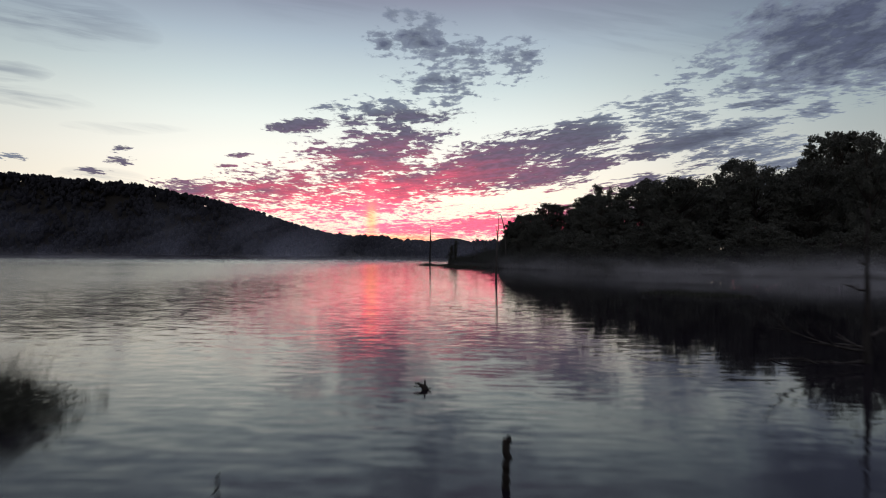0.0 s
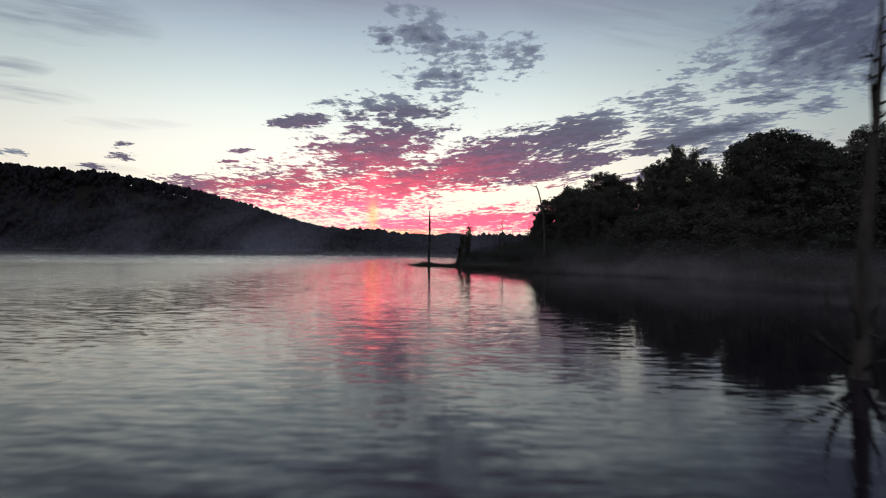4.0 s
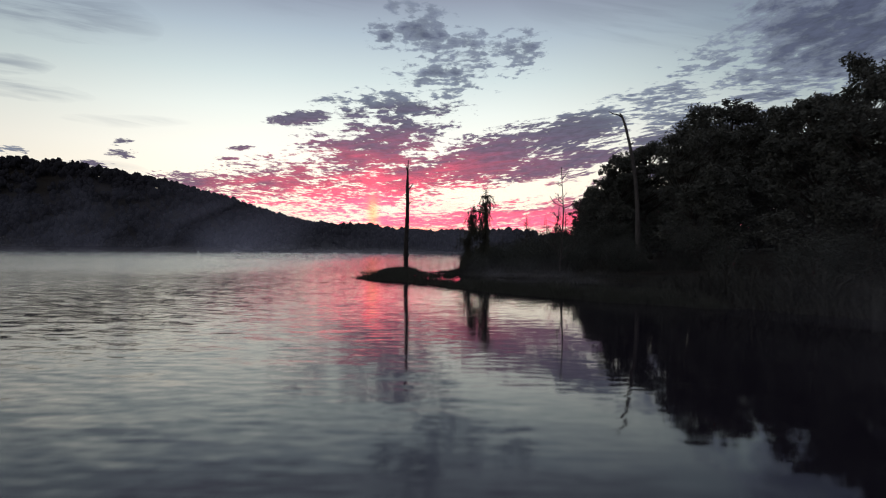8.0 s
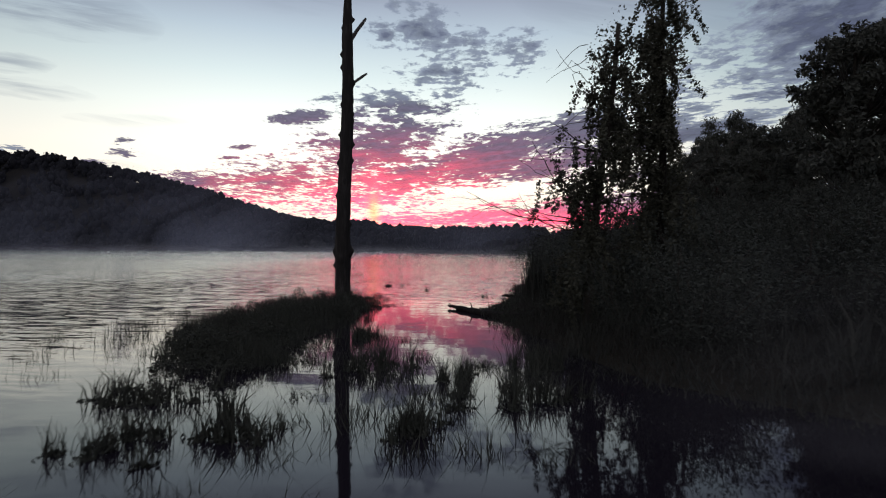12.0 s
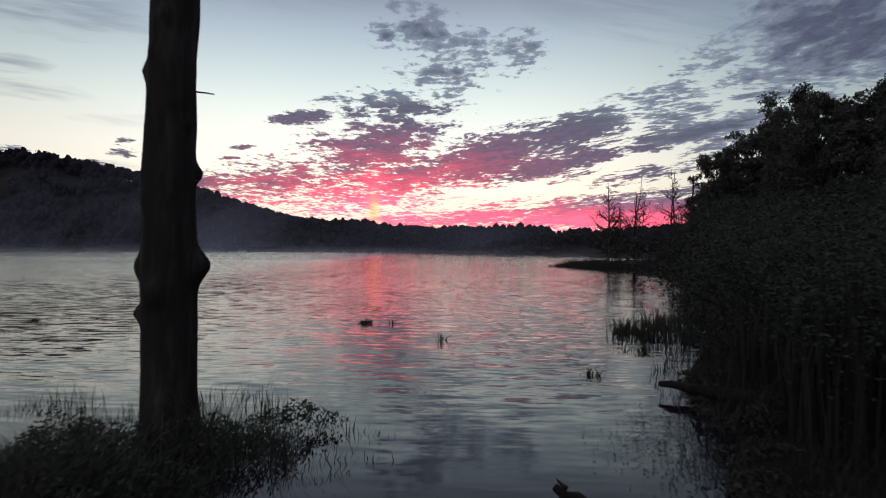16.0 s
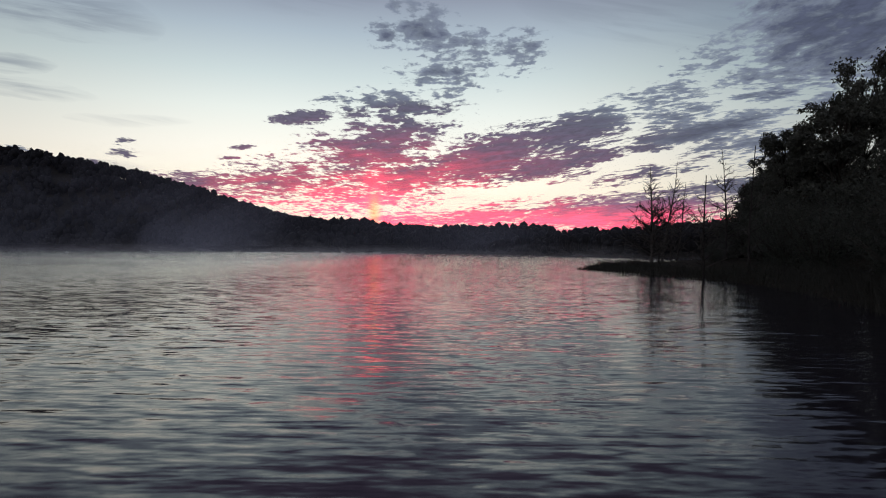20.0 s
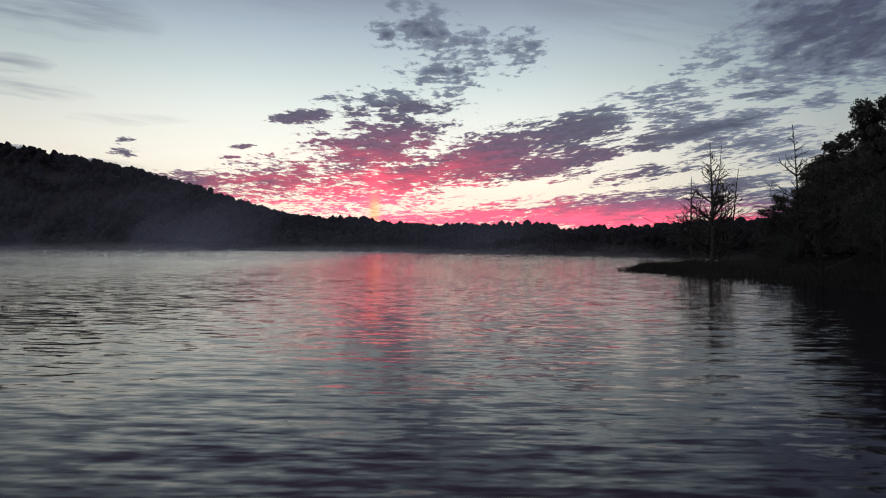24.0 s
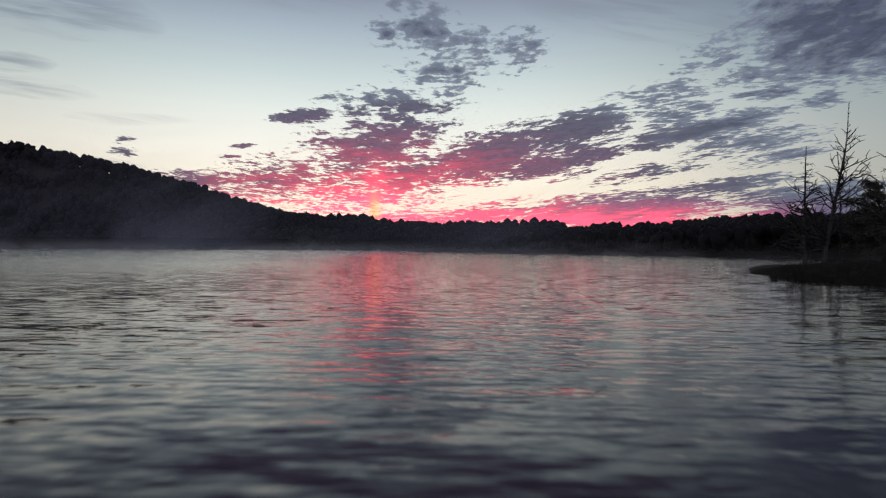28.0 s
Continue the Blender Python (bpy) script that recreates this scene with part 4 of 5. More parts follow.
# ---- sedge, reeds and floating plants ----
def sedge(name, poly, count, tall, seed, label, wide=0.018, ground_z=None, mat=None, lean=0.55, clumps=0, fill=0.42):
    r = np.random.default_rng(seed)
    pts = scatter(poly, count, r)
    if clumps:
        mid = scatter(poly, clumps, r)
        pts = mid[r.integers(0, clumps, count)] + r.normal(0, 0.17, (count, 2))
    d = np.where(inside(poly, pts), edge_distance(poly, pts), 0)
    patch = np.array([noise.noise(Vector((a * 0.9, b * 0.9, seed))) + 0.6 * noise.noise(Vector((a * 2.7, b * 2.7, seed))) for a, b in pts])
    keep = r.random(count) < np.clip(fill + 0.9 * d + 1.3 * patch, 0.06, 1) if not clumps else np.ones(count, dtype=bool)
    pts, d, patch, count = pts[keep], d[keep], patch[keep], int(keep.sum())
    h = tall * (0.45 + 0.55 * np.clip(d / 0.9, 0, 1)) * np.clip(1 + 1.1 * patch, 0.25, 2.2)
    z = np.maximum(land_height(pts), 0.0) - 0.03 if ground_z is None else np.full(count, ground_z)
    v, f = blades(np.column_stack([pts, z]), 1.0, wide, r, lean)
    v = v.reshape(count, 6, 3)
    v[:, :, 2] = z[:, None] + (v[:, :, 2] - z[:, None]) * h[:, None]
    root = np.column_stack([pts, z])[:, None]
    v[:, 2:, :2] = root[:, :, :2] + (v[:, 2:, :2] - root[:, :, :2]) * np.maximum(h, 0.3)[:, None, None]
    ob = new(name, mesh_of(name, v.reshape(-1, 3), f, mat or M_SEDGE))
    return tagged(ob, label, "sedge", kind="stuff")


SPIT = [(-6.0, 174.4), (-3.9, 170.6), (-2.1, 168.7), (-0.8, 167.0), (0.7, 164.4), (1.4, 162.2), (2.5, 160.0), (4.3, 157.2), (7.5, 153.0), (11.5, 150), (11, 155), (7.5, 159.6), (4.4, 162.4), (2.1, 165.3), (0.7, 167.9), (-0.7, 170.6), (-1.5, 173.0), (-2.1, 175.0), (-3.4, 176.2), (-4.9, 176.2)]
ISLE = [(-3.6, 180.4), (-4.9, 182.6), (-5.5, 186.0), (-5.0, 189.4), (-4.2, 192.4), (-1.6, 192.9), (-2.2, 191.2), (-2.2, 187.5), (-2.5, 184.0), (-2.6, 181.0)]


def leafy_mat(name, poly, count, tall, leaf, seed, label, fill=0.10):
    """Low trailing marsh plants: small leaves heaped into soft uneven tussocks."""
    r = np.random.default_rng(seed)
    pts = scatter(poly, count, r)
    d = edge_distance(poly, pts)
    lump = np.array([noise.noise(Vector((a * 1.3, b * 1.3, seed))) + 0.7 * noise.noise(Vector((a * 3.6, b * 3.6, seed))) for a, b in pts])
    keep = r.random(count) < np.clip(fill + 0.8 * d + 1.1 * lump, 0.02, 1)
    pts, d, lump = pts[keep], d[keep], lump[keep]
    top = tall * (0.3 + 0.7 * np.clip(d / 0.7, 0, 1)) * np.clip(0.7 + 1.3 * lump, 0.15, 1.9)
    z = top * r.random(len(pts)) ** 0.6
    v, f = leaves(np.column_stack([pts, z + 0.01]), leaf, r, 1.9, True)
    return tagged(new(name, mesh_of(name, v, f, M_SEDGE)), label, "marsh plants", kind="stuff")


def hump(name, poly, top, label):
    """A low mud bank just breaking the surface."""
    n = len(poly)
    c = np.mean(poly, 0)
    rings = [(1.0, -0.5), (0.93, 0.0), (0.7, top * 0.8), (0.35, top), (0.01, top)]
    v = [((a - c[0]) * s + c[0], (b - c[1]) * s + c[1], z) for s, z in rings for a, b in poly]
    f = [(i * n + j, i * n + (j + 1) % n, (i + 1) * n + (j + 1) % n, (i + 1) * n + j) for i in range(len(rings) - 1) for j in range(n)]
    return tagged(new(name, mesh_of(name, v, f, M_SOIL, True)), label, "mud bank", kind="structure")


hump("islet_bank", [(-3.3, 181.6), (-4.3, 183.4), (-4.8, 186.0), (-4.4, 189.2), (-3.8, 191.6), (-2.6, 191.8), (-2.5, 190.0), (-2.9, 187.0), (-3.1, 184.0)], 0.04, "low mud bank under the sedge at the snag")
leafy_mat("near_foliage", ragged([(-6.9, 7.2), (-5.3, 7.1), (-4.8, 8.2), (-5.2, 9.4), (-6.9, 9.8)], 0.35, 15), 9000, 0.50, 0.022, 133, "leafy marsh plants heaped on the near sedge clump", 0.15)
leafy_mat("spit_foliage", ragged(SPIT, 0.7, 13), 100000, 0.40, 0.020, 131, "soft trailing marsh plants matted over the narrow spit", 0.6)
leafy_mat("islet_foliage", ragged(ISLE, 0.6, 14), 110000, 0.36, 0.023, 132, "soft trailing marsh plants matted round the dead trunk", 0.04)
sedge("spit_sedge", ragged(SPIT, 0.7, 3), 46000, 0.46, 101, "dense low green sedge covering the narrow spit", 0.012, 0.0, lean=0.9, fill=0.75)
sedge("islet_sedge", ragged(ISLE, 0.6, 4), 26000, 0.40, 102, "dense low sedge round the foot of the dead trunk", 0.010, 0.02, lean=1.0, fill=0.12)
sedge("sparse_sedge", [(-3.4, 180.0), (-2.6, 176.5), (-0.6, 174.8), (0.8, 176.5), (1.5, 179.0), (1.6, 181.0), (0.0, 182.5), (-0.8, 184.5), (-2.6, 187.0)], 2600, 0.28, 103, "sparse sedge tufts standing in calm water", 0.010, 0.0, lean=1.2, clumps=46)
sedge("islet_fringe", [(-5.4, 179.5), (-7.4, 184), (-7.4, 189), (-5, 194.4), (-1.4, 194.2), (-1.5, 190)], 2400, 0.32, 104, "thin fringe of sedge in the water round the islet", 0.009, 0.0, clumps=120)
sedge("near_sedge", [(-6.6, 7.2), (-4.9, 7.0), (-4.3, 8.3), (-4.9, 9.6), (-6.6, 9.8)], 1500, 0.70, 105, "tall sedge clump standing in the lake", 0.010, 0.0)
sedge("spit_fringe", [(-1.3, 170.0), (0.3, 166.9), (1.9, 164.6), (2.9, 165.4), (1.2, 168.2), (-0.5, 171.4)], 2600, 0.46, 115, "thin upright sedge along the inner edge of the spit", 0.011, 0.0, lean=0.8, clumps=44)
sedge("spit_sprigs", ragged(SPIT, 0.5, 5), 3600, 0.62, 116, "taller sprigs of sedge rising from the spit", 0.010, 0.0, lean=0.7, clumps=90)
sedge("islet_sprigs", ragged(ISLE, 0.4, 6), 1500, 0.58, 117, "taller sprigs of sedge rising from the islet", 0.009, 0.0, lean=0.7, clumps=46)
sedge("pool_sedge", [(12.2, 39.6), (15, 36.2), (18.3, 36.0), (17.4, 38.8), (14.5, 40.3)], 2600, 0.30, 106, "flat islet of short sedge in open water", 0.03, 0.0)
sedge("point_sedge", [(11.6, 259.6), (13.0, 257), (15.2, 249.5), (19, 254), (19, 264), (14.4, 266), (12.6, 262)], 9000, 0.50, 107, "grassy tip of the low point", 0.025, None, M_REED, 0.9)
leafy_mat("point_foliage", ragged([(12.6, 259.8), (14.0, 256.6), (15.2, 251), (19, 254), (19, 264), (15.0, 265.5), (13.6, 262.5)], 0.6, 18), 16000, 0.55, 0.05, 136, "low leafy plants on the tip of the low point", 0.3)
leafy_mat("bank_litter", ragged([(0.95, 189.7), (1.4, 187.2), (2.4, 187.0), (2.8, 192.0), (1.9, 192.3)], 0.35, 16), 9000, 0.24, 0.03, 134, "rotting leaves and low plants on the muddy bank by the log", 0.8)
leafy_mat("bank_litter", ragged([(1.9, 192.2), (2.4, 195.0), (3.6, 196.6), (4.4, 199.0), (5.4, 198.2), (3.8, 193.5), (2.8, 191.8)], 0.3, 17), 12000, 0.28, 0.03, 135, "rotting leaves and low plants along the muddy bank", 0.8)
sedge("bank_sedge", [(1.4, 183), (1.0, 187), (0.9, 190), (1.7, 191.9), (2.2, 195.4), (4.4, 199.6), (6.4, 198), (4.6, 193), (4.2, 187), (4.6, 180), (2.4, 181)], 9000, 0.42, 108, "rank sedge on the muddy bank", 0.014, None, M_REED, 0.9)
sedge("shore_sedge", [(4.2, 199.5), (7.2, 208.3), (12, 220.3), (15, 231), (14.6, 243), (11.6, 250), (14, 250.5), (19, 243), (19.5, 231), (16.5, 219), (11.5, 207), (6.8, 198.5)], 10000, 0.75, 112, "rank sedge along the wooded shore", 0.025, None, M_REED, 0.9)
sedge("cattails", [(2.15, 189.6), (2.4, 191.8), (2.9, 194.4), (3.4, 194.4), (2.9, 189.4)], 620, 1.75, 109, "tall dark cattail reeds on the bank", 0.026, None, M_REED, 0.16)
sedge("marsh_reeds", [(3.0, 181), (6, 178.6), (10, 177), (17, 174.5), (22, 176), (18, 190), (8, 193), (4, 188)], 9000, 0.55, 110, "dark marsh reeds behind the bank", 0.04, None, M_REED, 0.8)
sedge("cove_reeds", [(40, 97), (29.4, 117.5), (19.4, 138.5), (11.4, 150.6), (8.9, 156), (12, 157.5), (17, 150), (25, 139), (34, 122), (44, 103)], 15000, 1.0, 113, "dark reeds hiding the muddy edge of the cove", 0.06, None, M_REED, 0.7)
sedge("pool_reeds", [(12.3, 159.6), (15, 164), (13, 168.6), (8.6, 173.5), (4.6, 177.2), (2.2, 180.2), (1.5, 183), (4.6, 183), (7, 180), (12, 176), (18, 170), (19, 162)], 16000, 0.26, 114, "dark reeds hiding the muddy edge of the pool", 0.03, None, M_REED, 1.1)
sedge("bay_tufts", [(2.8, 197.4), (3.0, 200.8), (5.0, 203.0), (6.6, 205.5), (5.6, 202), (4.2, 198.6)], 900, 0.5, 111, "leafy tufts growing out of the water by the bank", 0.03, 0.0, clumps=26)
for nm, x, y, n, h, sd in (("water_tuft", -2.62, 201.9, 130, 0.15, 121), ("water_tuft", -1.92, 201.8, 9, 0.2, 122), ("water_tuft", -0.75, 199.0, 22, 0.24, 123), ("water_tuft", -2.2, 178.6, 60, 0.4, 124),
                           ("water_tuft", 11.7, 260.0, 90, 0.3, 126), ("water_tuft", -1.9, 187.8, 50, 0.25, 128), ("water_tuft", 1.45, 195.6, 36, 0.16, 129)):
    r = np.random.default_rng(sd)
    v, f = blades(np.column_stack([x + r.normal(0, 0.07, n), y + r.normal(0, 0.08, n), np.full(n, -0.04)]), h, 0.018, r, 0.9)
    tagged(new(nm, mesh_of(nm, v, f, M_SEDGE)), "small dark tuft of grass standing in open water", "water plant", "tufts in open water", "stuff")

def sedge_mound(x, y, wide, tall, seed):
    """A rounded tussock: arching blades over a heap of small leaves."""
    r = np.random.default_rng(seed)
    n = int(380 * wide / 0.45)
    d = r.normal(size=(11, 2))[r.integers(0, 11, n)] * wide * 0.72 + r.normal(size=(n, 2)) * wide * 0.17
    v1, f1 = blades(np.column_stack([x + d[:, 0], y + d[:, 1], np.full(n, -0.03)]), tall * 1.3, 0.011, r, 0.6)
    m = n * 2
    d = d[r.integers(0, n, m)] + r.normal(size=(m, 2)) * wide * 0.08
    drop = np.clip(1 - (np.hypot(d[:, 0], d[:, 1]) / (wide * 1.25)) ** 2, 0.1, 1)
    v2, f2 = leaves(np.column_stack([x + d[:, 0], y + d[:, 1], tall * 0.6 * drop * r.random(m)]), 0.020, r, 2.6)
    ob = new("sedge_mound", mesh_of("sedge_mound", np.concatenate([v1, v2]), np.concatenate([f1, f2 + len(v1)]), M_SEDGE))
    return tagged(ob, "rounded tussock of dark sedge standing in calm water", "sedge", "sedge tussocks in the pool", "stuff")


for k, (x, y, wide, tall) in enumerate(((-1.1, 181.4, 0.36, 0.32), (0.85, 179.5, 0.42, 0.34), (-0.3, 178.2, 0.30, 0.26), (-1.95, 177.9, 0.26, 0.26), (-2.7, 177.7, 0.34, 0.22), (1.25, 181.6, 0.36, 0.34), (-1.6, 184.6, 0.30, 0.24), (-3.4, 179.6, 0.45, 0.24), (0.2, 180.6, 0.24, 0.24))):
    sedge_mound(x, y, wide, tall, 640 + k)

# ---- climber-hung trees on the bank ----
def climber_tree(x, y, h, seed, width, count):
    r = np.random.default_rng(seed)
    base = new("tree")
    base.location = (x, y, max(float(land_height([(x, y)])[0]), 0) - 0.1)
    line = wander((0, 0, 0), (0.01, 0, 1), h, 12, 0.03, r)
    w = Wood()
    w.limb(line, [0.11 * (1 - i * 0.055) for i in range(13)], 8, 0.3, seed)
    part("trunk", w.mesh("trunk", M_BARK), base)
    cl = []
    limbs = Wood()
    for k in range(64):
        f = 0.20 + 0.78 * (k + r.random()) / 64
        p0 = line[min(12, int(f * 12))]
        a = r.random() * 6.28
        reach = width * (0.55 + 0.45 * math.sin(math.pi * min(1.0, f * 1.05)))
        L = reach * (0.20 + 0.60 * r.random())
        tip = wander(p0, (np.cos(a), np.sin(a), 0.5), L, 4, 0.25, r, 0.12)
        limbs.limb(tip, [0.022, 0.018, 0.014, 0.010, 0.005], 5)
        full = r.random() < 0.25 + 0.65 * f
        for q_ in tip[1:]:
            if full:
                cl.append((*q_, 0.085))
            if r.random() < 0.62:
                sway = r.normal(0, 0.03, 2)
                cl += [(q_.x + sway[0] * s, q_.y + sway[1] * s, q_.z - 0.11 * s, 0.035) for s in range(0, 3 + int(9 * r.random()))]
    for k in range(16):
        q_ = line[3 + k % 10]
        cl.append((q_.x + r.normal(0, 0.10), q_.y + r.normal(0, 0.10), q_.z + h / 12 * r.random(), 0.10))
    for k in range(9):
        cl.append((line[12].x + r.normal(0, 0.13), line[12].y + r.normal(0, 0.1), line[12].z - 0.07 * k, 0.10))
    cl = np.array(cl)
    pick = cl[r.integers(0, len(cl), count)]
    v, f = leaves(pick[:, :3] + r.normal(size=(count, 3)) * pick[:, 3:4], 0.042, r, long=1.5)
    part("branchwork", limbs.mesh("branchwork", M_BARK), base)
    part("climber_foliage", mesh_of("climber_foliage", v, f, M_IVY), base)
    return tagged(base, "slender tree hung all over with leafy climber on the bank", "tree", "climber-hung trees on the bank")


t1 = climber_tree(4.3, 185.2, 7.45, 201, 1.55, 30000)
t2 = climber_tree(2.85, 185.0, 6.1, 202, 1.70, 24000)
w = Wood()
for z, L, rise, y_ in ((2.1, 2.6, 0.42, -0.1), (2.4, 2.0, 0.75, -0.35), (1.9, 1.8, 0.3, -0.3)):
    r = np.random.default_rng(int(z * 10))
    tip = wander((0, 0, z), (-1, y_, rise), L, 8, 0.13, r)
    w.limb(tip, [0.015 * (1 - k * 0.09) for k in range(9)], 6, 0.2)
    for k in range(9):
        w.limb(wander(tip[2 + k % 6], (-0.8 + r.normal(0, .5), r.normal(0, .4), 0.3 + r.normal(0, .4)), 0.35 + 0.5 * r.random(), 4, 0.2, r), [0.007, 0.006, 0.005, 0.004, 0.003], 4)
part("bare_branch", w.mesh("bare_branch", M_BARK), t2, "bare dead branch reaching out over the water")
w = Wood()
for k in range(7):
    r = np.random.default_rng(300 + k)
    z = 4.2 + 0.26 * k
    w.limb(wander((0, 0, z), (-1, r.normal(0, .6), 0.5 + r.normal(0, .3)), 0.8 + 0.6 * r.random(), 5, 0.32, r, 0.15), [0.008, 0.007, 0.006, 0.005, 0.004, 0.003], 4)
part("twig_spray", w.mesh("twig_spray", M_BARK), t2)

w = Wood()
for k in range(3):
    r = np.random.default_rng(330 + k)
    tip = wander((0.1, 0, 1.6 + 0.5 * k), (1, r.normal(0, .3), 0.55 + 0.3 * k), 1.9 - 0.35 * k, 7, 0.12, r)
    w.limb(tip, [0.010 * (1 - i * 0.10) for i in range(8)], 5, 0.2)
    for i in range(5):
        w.limb(wander(tip[2 + i], (0.6 + r.normal(0, .4), r.normal(0, .4), 0.8), 0.3 + 0.35 * r.random(), 3, 0.2, r), [0.006, 0.005, 0.004, 0.003], 4)
part("bare_branch", w.mesh("bare_branch", M_BARK), t1, "thin bare twiggy branch arching out of the climber")

# ---- logs, stumps and driftwood ----
def log(name, pts, radii, seed, label, cat, snags=(), wood=None):
    base = new(name)
    r = np.random.default_rng(seed)
    w = Wood()
    fine = []
    rr = []
    for (a, b), (ra, rb) in zip(zip(pts, pts[1:]), zip(radii, radii[1:])):
        for k in range(6):
            s = k / 6
            fine.append(Vector(a).lerp(Vector(b), s) + Vector(r.normal(0, 0.010, 3)))
            rr.append(ra + (rb - ra) * s)
    fine.append(Vector(pts[-1]))
    rr.append(radii[-1])
    w.limb(fine, rr, 10, 0.35, seed)
    part("stem", w.mesh("stem", wood or M_WET), base)
    for p0, d, L, r0 in snags:
        b = Wood()
        b.limb(wander(p0, d, L, 5, 0.12, r), [r0, r0 * 0.9, r0 * 0.75, r0 * 0.6, r0 * 0.45, r0 * 0.2], 6, 0.25)
        part("branch_stub", b.mesh("branch_stub", wood or M_WET), base)
    return tagged(base, label, cat)


log("fallen_log", [(0.13, 190.95, 0.08), (0.42, 190.4, 0.06), (0.80, 189.6, 0.05), (1.3, 188.7, 0.03), (2.2, 187.4, 0.10)], (0.03, 0.065, 0.085, 0.10, 0.10), 401, "dark waterlogged log lying from the bank into the water", "log",
    [((0.78, 189.7, 0.08), (-0.25, 0.1, 1), 0.24, 0.022), ((0.18, 190.85, 0.12), (-0.5, 0.3, 0.4), 0.10, 0.02), ((1.2, 188.9, 0.08), (-0.1, 0.2, 0.8), 0.18, 0.025)])
log("fallen_log", [(2.05, 194.4, 0.16), (2.7, 193.6, 0.14), (3.6, 192.6, 0.2)], (0.035, 0.09, 0.12), 402, "dark broken log on the reedy bank", "log", [((2.4, 194.0, 0.2), (-0.2, 0, 0.6), 0.18, 0.02)])
log("shore_log", [(5.6, 177.9, 0.14), (7.4, 176.9, 0.22), (9.6, 176.4, 0.12)], (0.07, 0.09, 0.10), 403, "pale bare log on the muddy shore", "log")
log("shore_log", [(7.2, 182.0, 0.35), (6.7, 179.4, 0.22), (6.3, 177.2, 0.14), (6.1, 176.2, 0.05)], (0.06, 0.09, 0.10, 0.07), 408, "pale bare fallen trunk lying down the muddy shore", "log",
    [((6.5, 178.4, 0.22), (0.8, -0.3, 0.5), 0.7, 0.03), ((6.3, 177.2, 0.2), (0.9, -0.2, 0.15), 0.9, 0.03)], M_DEAD)
log("sunken_log", [(3.75, 174.95, 0.0), (4.15, 174.85, 0.07), (4.6, 174.65, 0.05), (5.3, 174.4, -0.04)], (0.012, 0.026, 0.03, 0.03), 409, "pale crooked dead branch lying half out of the pool", "log",
    [((4.2, 174.85, 0.08), (0.5, -0.3, 0.4), 0.4, 0.018), ((4.45, 174.7, 0.07), (-0.2, -0.8, 0.1), 0.5, 0.02), ((4.0, 174.9, 0.05), (-0.6, 0.6, 0.15), 0.5, 0.016)], M_DEAD)
log("stump_post", [(0.71, 5.80, -0.3), (0.705, 5.80, 0.02), (0.695, 5.78, 0.22), (0.71, 5.80, 0.42), (0.73, 5.80, 0.445)], (0.035, 0.036, 0.034, 0.036, 0.022), 404, "short dark wooden post standing in the lake", "post")
log("stump_post", [(-1.73, 5.23, -0.3), (-1.73, 5.23, 0.0), (-1.73, 5.23, 0.17), (-1.735, 5.23, 0.30)], (0.014, 0.014, 0.013, 0.010), 405, "thin dark stick standing in the lake", "post")
log("driftwood", [(-0.16, 10.1, -0.1), (-0.15, 10.1, 0.03), (-0.20, 10.12, 0.08), (-0.30, 10.13, 0.10)], (0.05, 0.04, 0.025, 0.01), 406, "small forked piece of dark driftwood in the water", "driftwood",
    [((-0.15, 10.1, 0.02), (0.1, 0, 1), 0.14, 0.028), ((-0.18, 10.1, 0.04), (-1, 0.1, 0.3), 0.16, 0.014), ((-0.12, 10.1, 0.0), (0.7, 0, 0.4), 0.10, 0.02)])
log("floating_stick", [(0.45, 26.9, 0.01), (0.75, 26.7, 0.05), (1.0, 26.6, 0.06), (0.8, 26.2, 0.01)], (0.008, 0.010, 0.010, 0.006), 407, "thin bent stick poking out of the water", "stick")

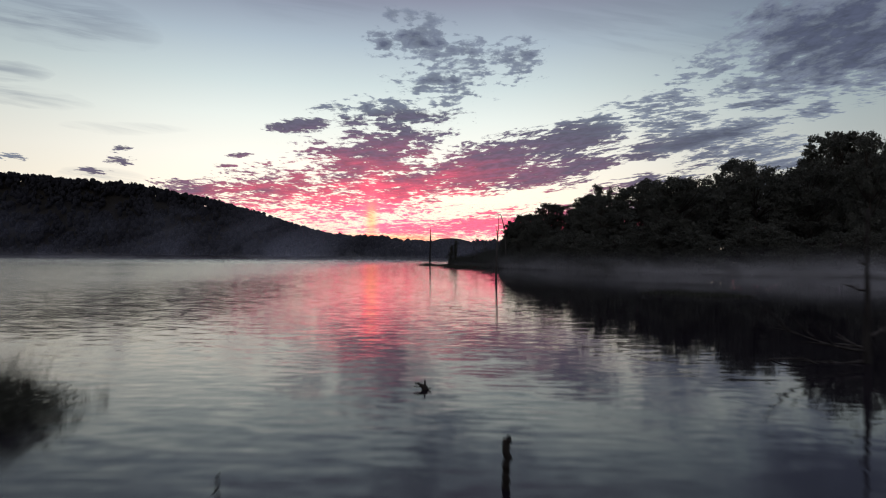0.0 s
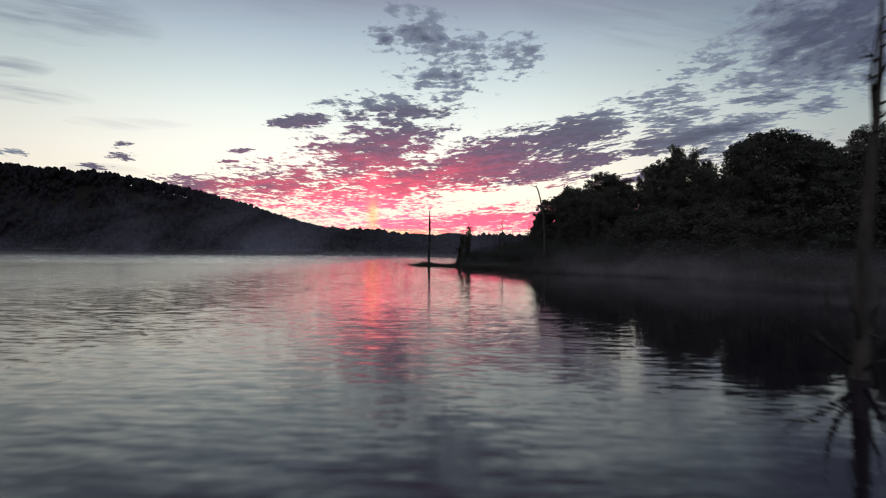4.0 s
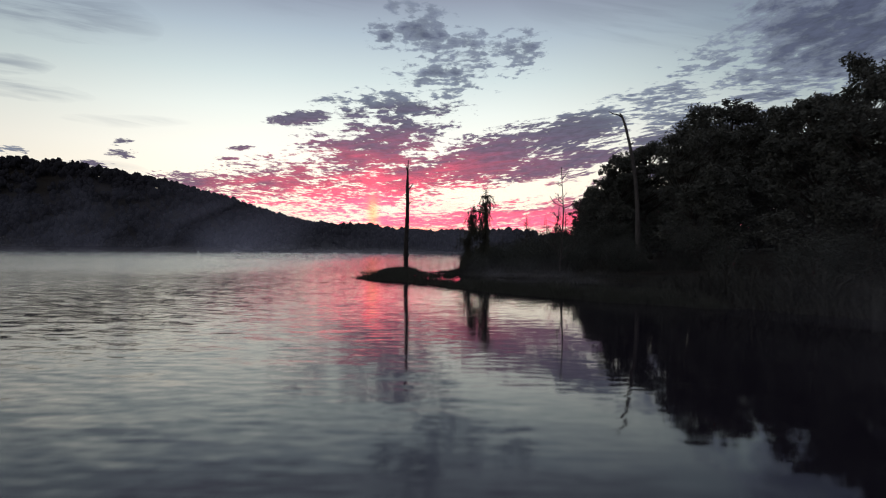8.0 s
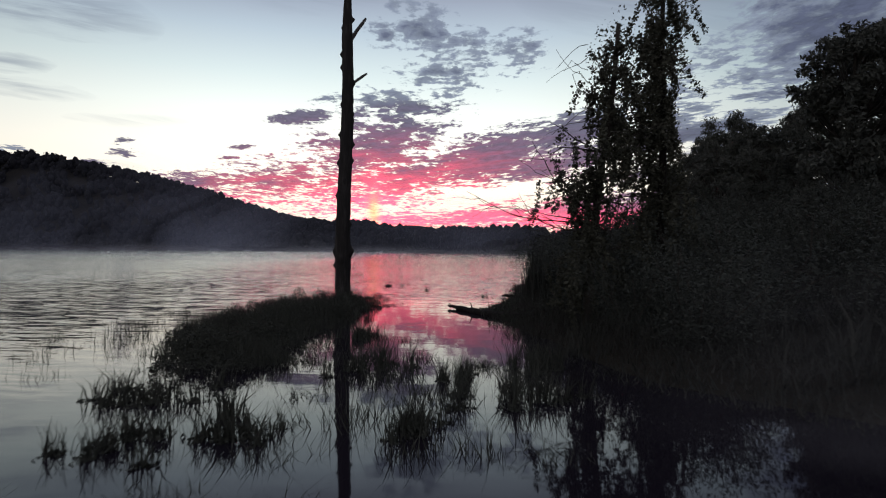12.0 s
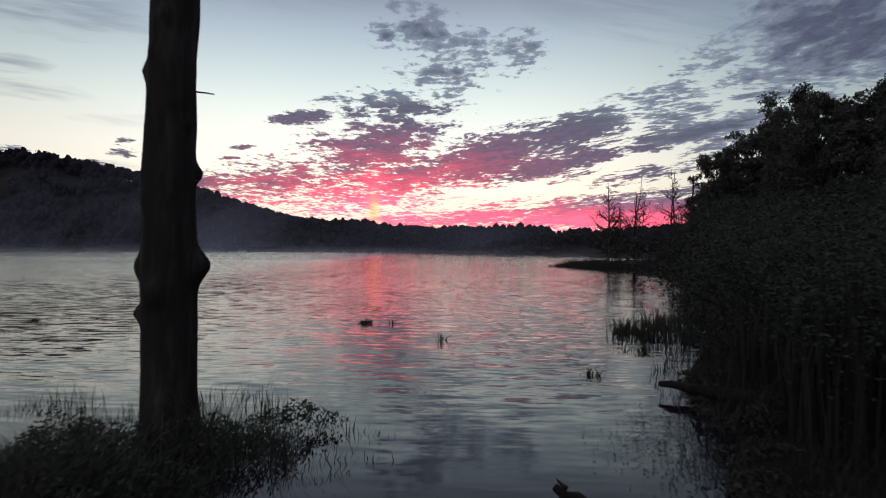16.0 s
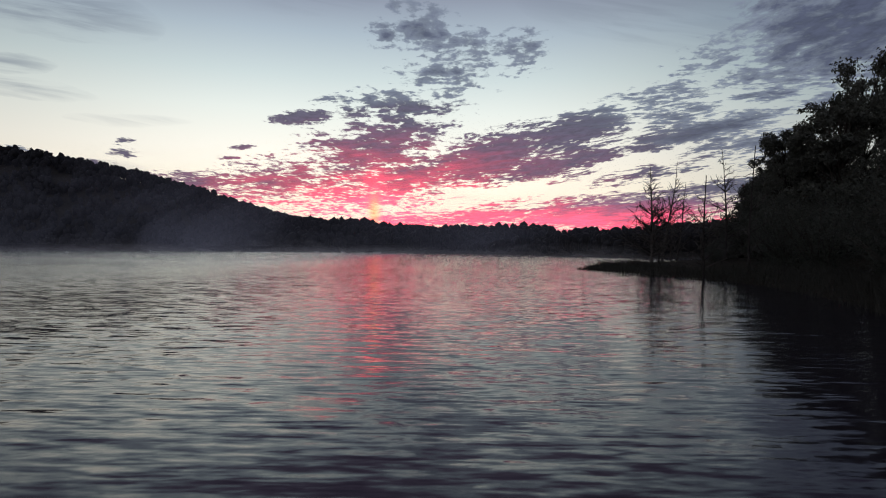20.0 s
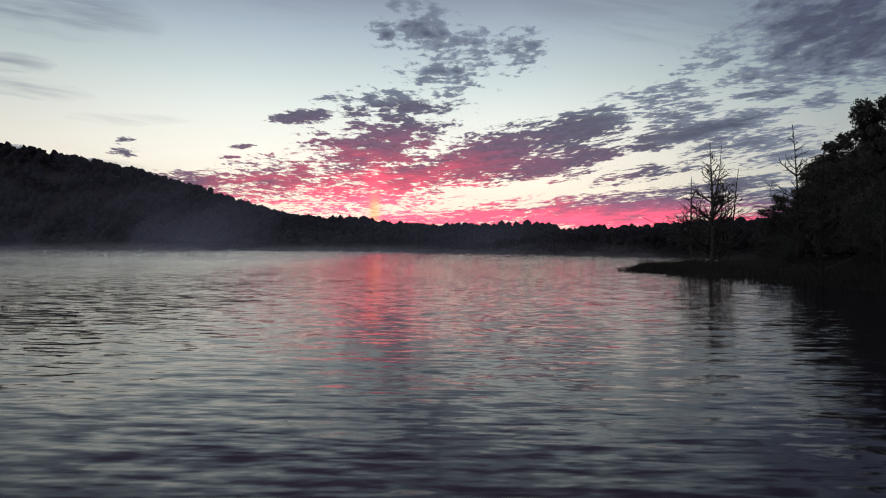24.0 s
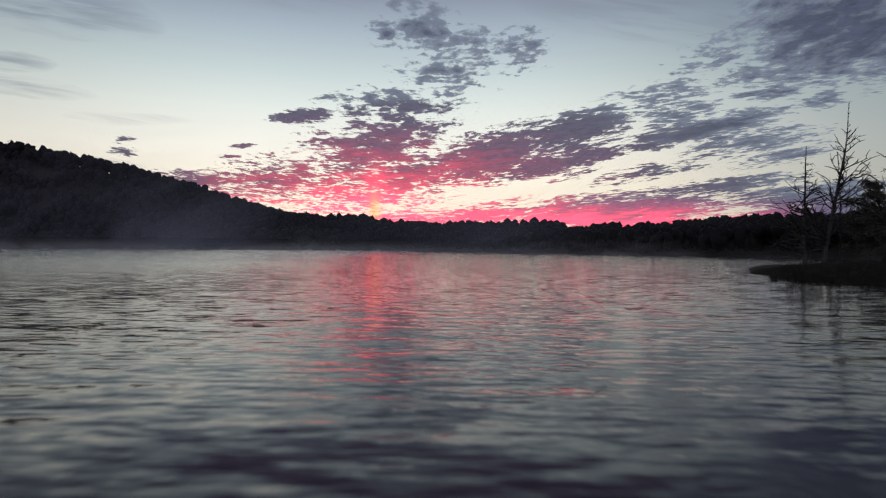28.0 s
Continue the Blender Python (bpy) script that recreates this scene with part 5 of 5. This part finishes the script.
# ---- morning mist and added haze sheets ----
def mist_matter(name, strength, fall, detail=5.0, tone=(0.80, 0.80, 0.84, 1), grain=1.0, foot=0.01):
    """Wisps of vapour, thickest at the water; also used to imitate aerial haze."""
    mat, N, bsdf = material(name)
    t_ = mat.node_tree
    t_.nodes.remove(bsdf)
    co = N.node("ShaderNodeTexCoord").outputs["Object"]
    gen = N.node("ShaderNodeSeparateXYZ")
    N.put(gen.inputs[0], N.node("ShaderNodeTexCoord").outputs["Generated"])
    obj = N.node("ShaderNodeSeparateXYZ")
    N.put(obj.inputs[0], co)
    wisp = N.noise(N.vec(N.m("MULTIPLY", obj.outputs[0], 0.06), obj.outputs[1], N.m("MULTIPLY", obj.outputs[2], 0.16)), grain, detail, 0.6, 0.6 if detail > 3 else 0.0)
    drift = N.noise(N.vec(N.m("MULTIPLY", obj.outputs[0], 0.012), 3.0, 0.0), 1.0, 2.0, 0.5)
    up = gen.outputs[2]
    thin = N.m("POWER", N.m("SUBTRACT", 1.0, up, clamp=True), fall)
    thin = N.m("MULTIPLY", thin, N.smooth(up, 0.0, foot))
    ends = N.m("MULTIPLY", N.smooth(gen.outputs[0], 0.0, 0.22), N.m("SUBTRACT", 1.0, N.smooth(gen.outputs[0], 0.78, 1.0)))
    dense = N.m("MULTIPLY", N.m("MULTIPLY", thin, ends), N.m("MULTIPLY", N.smooth(wisp, 0.25, 0.75), N.m("ADD", 0.35, N.m("MULTIPLY", N.smooth(drift, 0.35, 0.65), 0.65))))
    dense = N.m("MULTIPLY", dense, strength, clamp=True)
    white = N.node("ShaderNodeBsdfDiffuse")
    through_it = N.node("ShaderNodeBsdfTranslucent")
    for n in (white, through_it):
        n.inputs["Color"].default_value = tone
    half = N.node("ShaderNodeMixShader")
    N.put(half.inputs[1], white.outputs[0])
    N.put(half.inputs[2], through_it.outputs[0])
    mixed = N.node("ShaderNodeMixShader")
    N.put(mixed.inputs[0], dense)
    N.put(mixed.inputs[1], N.node("ShaderNodeBsdfTransparent").outputs[0])
    N.put(mixed.inputs[2], half.outputs[0])
    N.put(t_.nodes["Material Output"].inputs["Surface"], mixed.outputs[0])
    return mat


M_MIST = mist_matter("thin_mist", 0.43, 2.2)
# bluish tone paints aerial haze, lifting the dark of the far ridge
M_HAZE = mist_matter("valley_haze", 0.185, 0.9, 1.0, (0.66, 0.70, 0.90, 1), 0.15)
M_FOG = mist_matter("cove_mist", 0.34, 1.3, foot=0.15)


def mist(x0, y0, x1, y1, tall, seed, mat=None):
    """A rolling sheet that leans and billows: a drifting mist bank; tall ones imitate aerial haze."""
    r = np.random.default_rng(seed)
    n, m = 40, 7
    a, b = np.array([x0, y0]), np.array([x1, y1])
    mid, half_run = (a + b) / 2, (b - a) / 2
    ln = float(np.linalg.norm(half_run))
    v = []
    ph = r.random(3) * 6
    for j in range(m):
        for i in range(n):
            s = -1 + 2 * i / (n - 1)
            roll = ln * 0.03 * (np.sin(s * 5 + ph[0]) + 0.5 * np.sin(s * 11 + ph[1])) + tall * 0.8 * (j / (m - 1)) ** 2 * np.sin(s * 7 + ph[2])
            v.append((s * ln, roll, tall * j / (m - 1)))
    f = np.array([(j * n + i, j * n + i + 1, (j + 1) * n + i + 1, (j + 1) * n + i) for j in range(m - 1) for i in range(n - 1)])
    ob = new("mist", mesh_of("mist", v, f, mat or M_MIST, True))
    ob.location = (mid[0], mid[1], 0.02)
    ob.rotation_euler = (0, 0, math.atan2(half_run[1], half_run[0]))
    return tagged(ob, "translucent sheet of morning mist and added distance haze over the lake", "mist", "banks of mist", "stuff")


for k, row in enumerate(((-560, 640, 60, 560, 16), (-420, 560, 70, 500, 7), (-420, 470, 40, 470, 5), (-330, 380, 50, 390, 3.5), (-40, 440, 75, 400, 8), (-230, 320, 60, 330, 4), (-160, 290, 40, 300, 2.6),
                         (9, 150, 75, 66, 5), (7, 140, 60, 70, 3.5), (16, 250, 70, 330, 5), (10, 267, 44, 292, 2.6), (-120, 260, -12, 262, 2.0), (-200, 200, -30, 215, 2.4), (-200, 120, -40, 130, 3.2), (-260, 70, -60, 80, 5))):
    mist(*row, 500 + k)
# tall sheets added before the ridge to stand in for distance haze
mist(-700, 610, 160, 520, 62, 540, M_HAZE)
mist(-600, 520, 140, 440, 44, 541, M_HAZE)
for k, row in enumerate(((5, 152, 84, 66, 4.5), (5, 138, 74, 60, 3.6), (6, 118, 66, 52, 3.0), (8, 100, 62, 44, 2.6), (9, 84, 56, 34, 2.2), (10, 66, 50, 24, 1.8))):
    mist(*row, 560 + k, M_FOG)
for k, row in enumerate(((1.3, 177.6, 11, 173.4, 1.9), (2.4, 170.6, 12, 166.5, 1.0))):
    mist(*row, 580 + k, M_FOG)
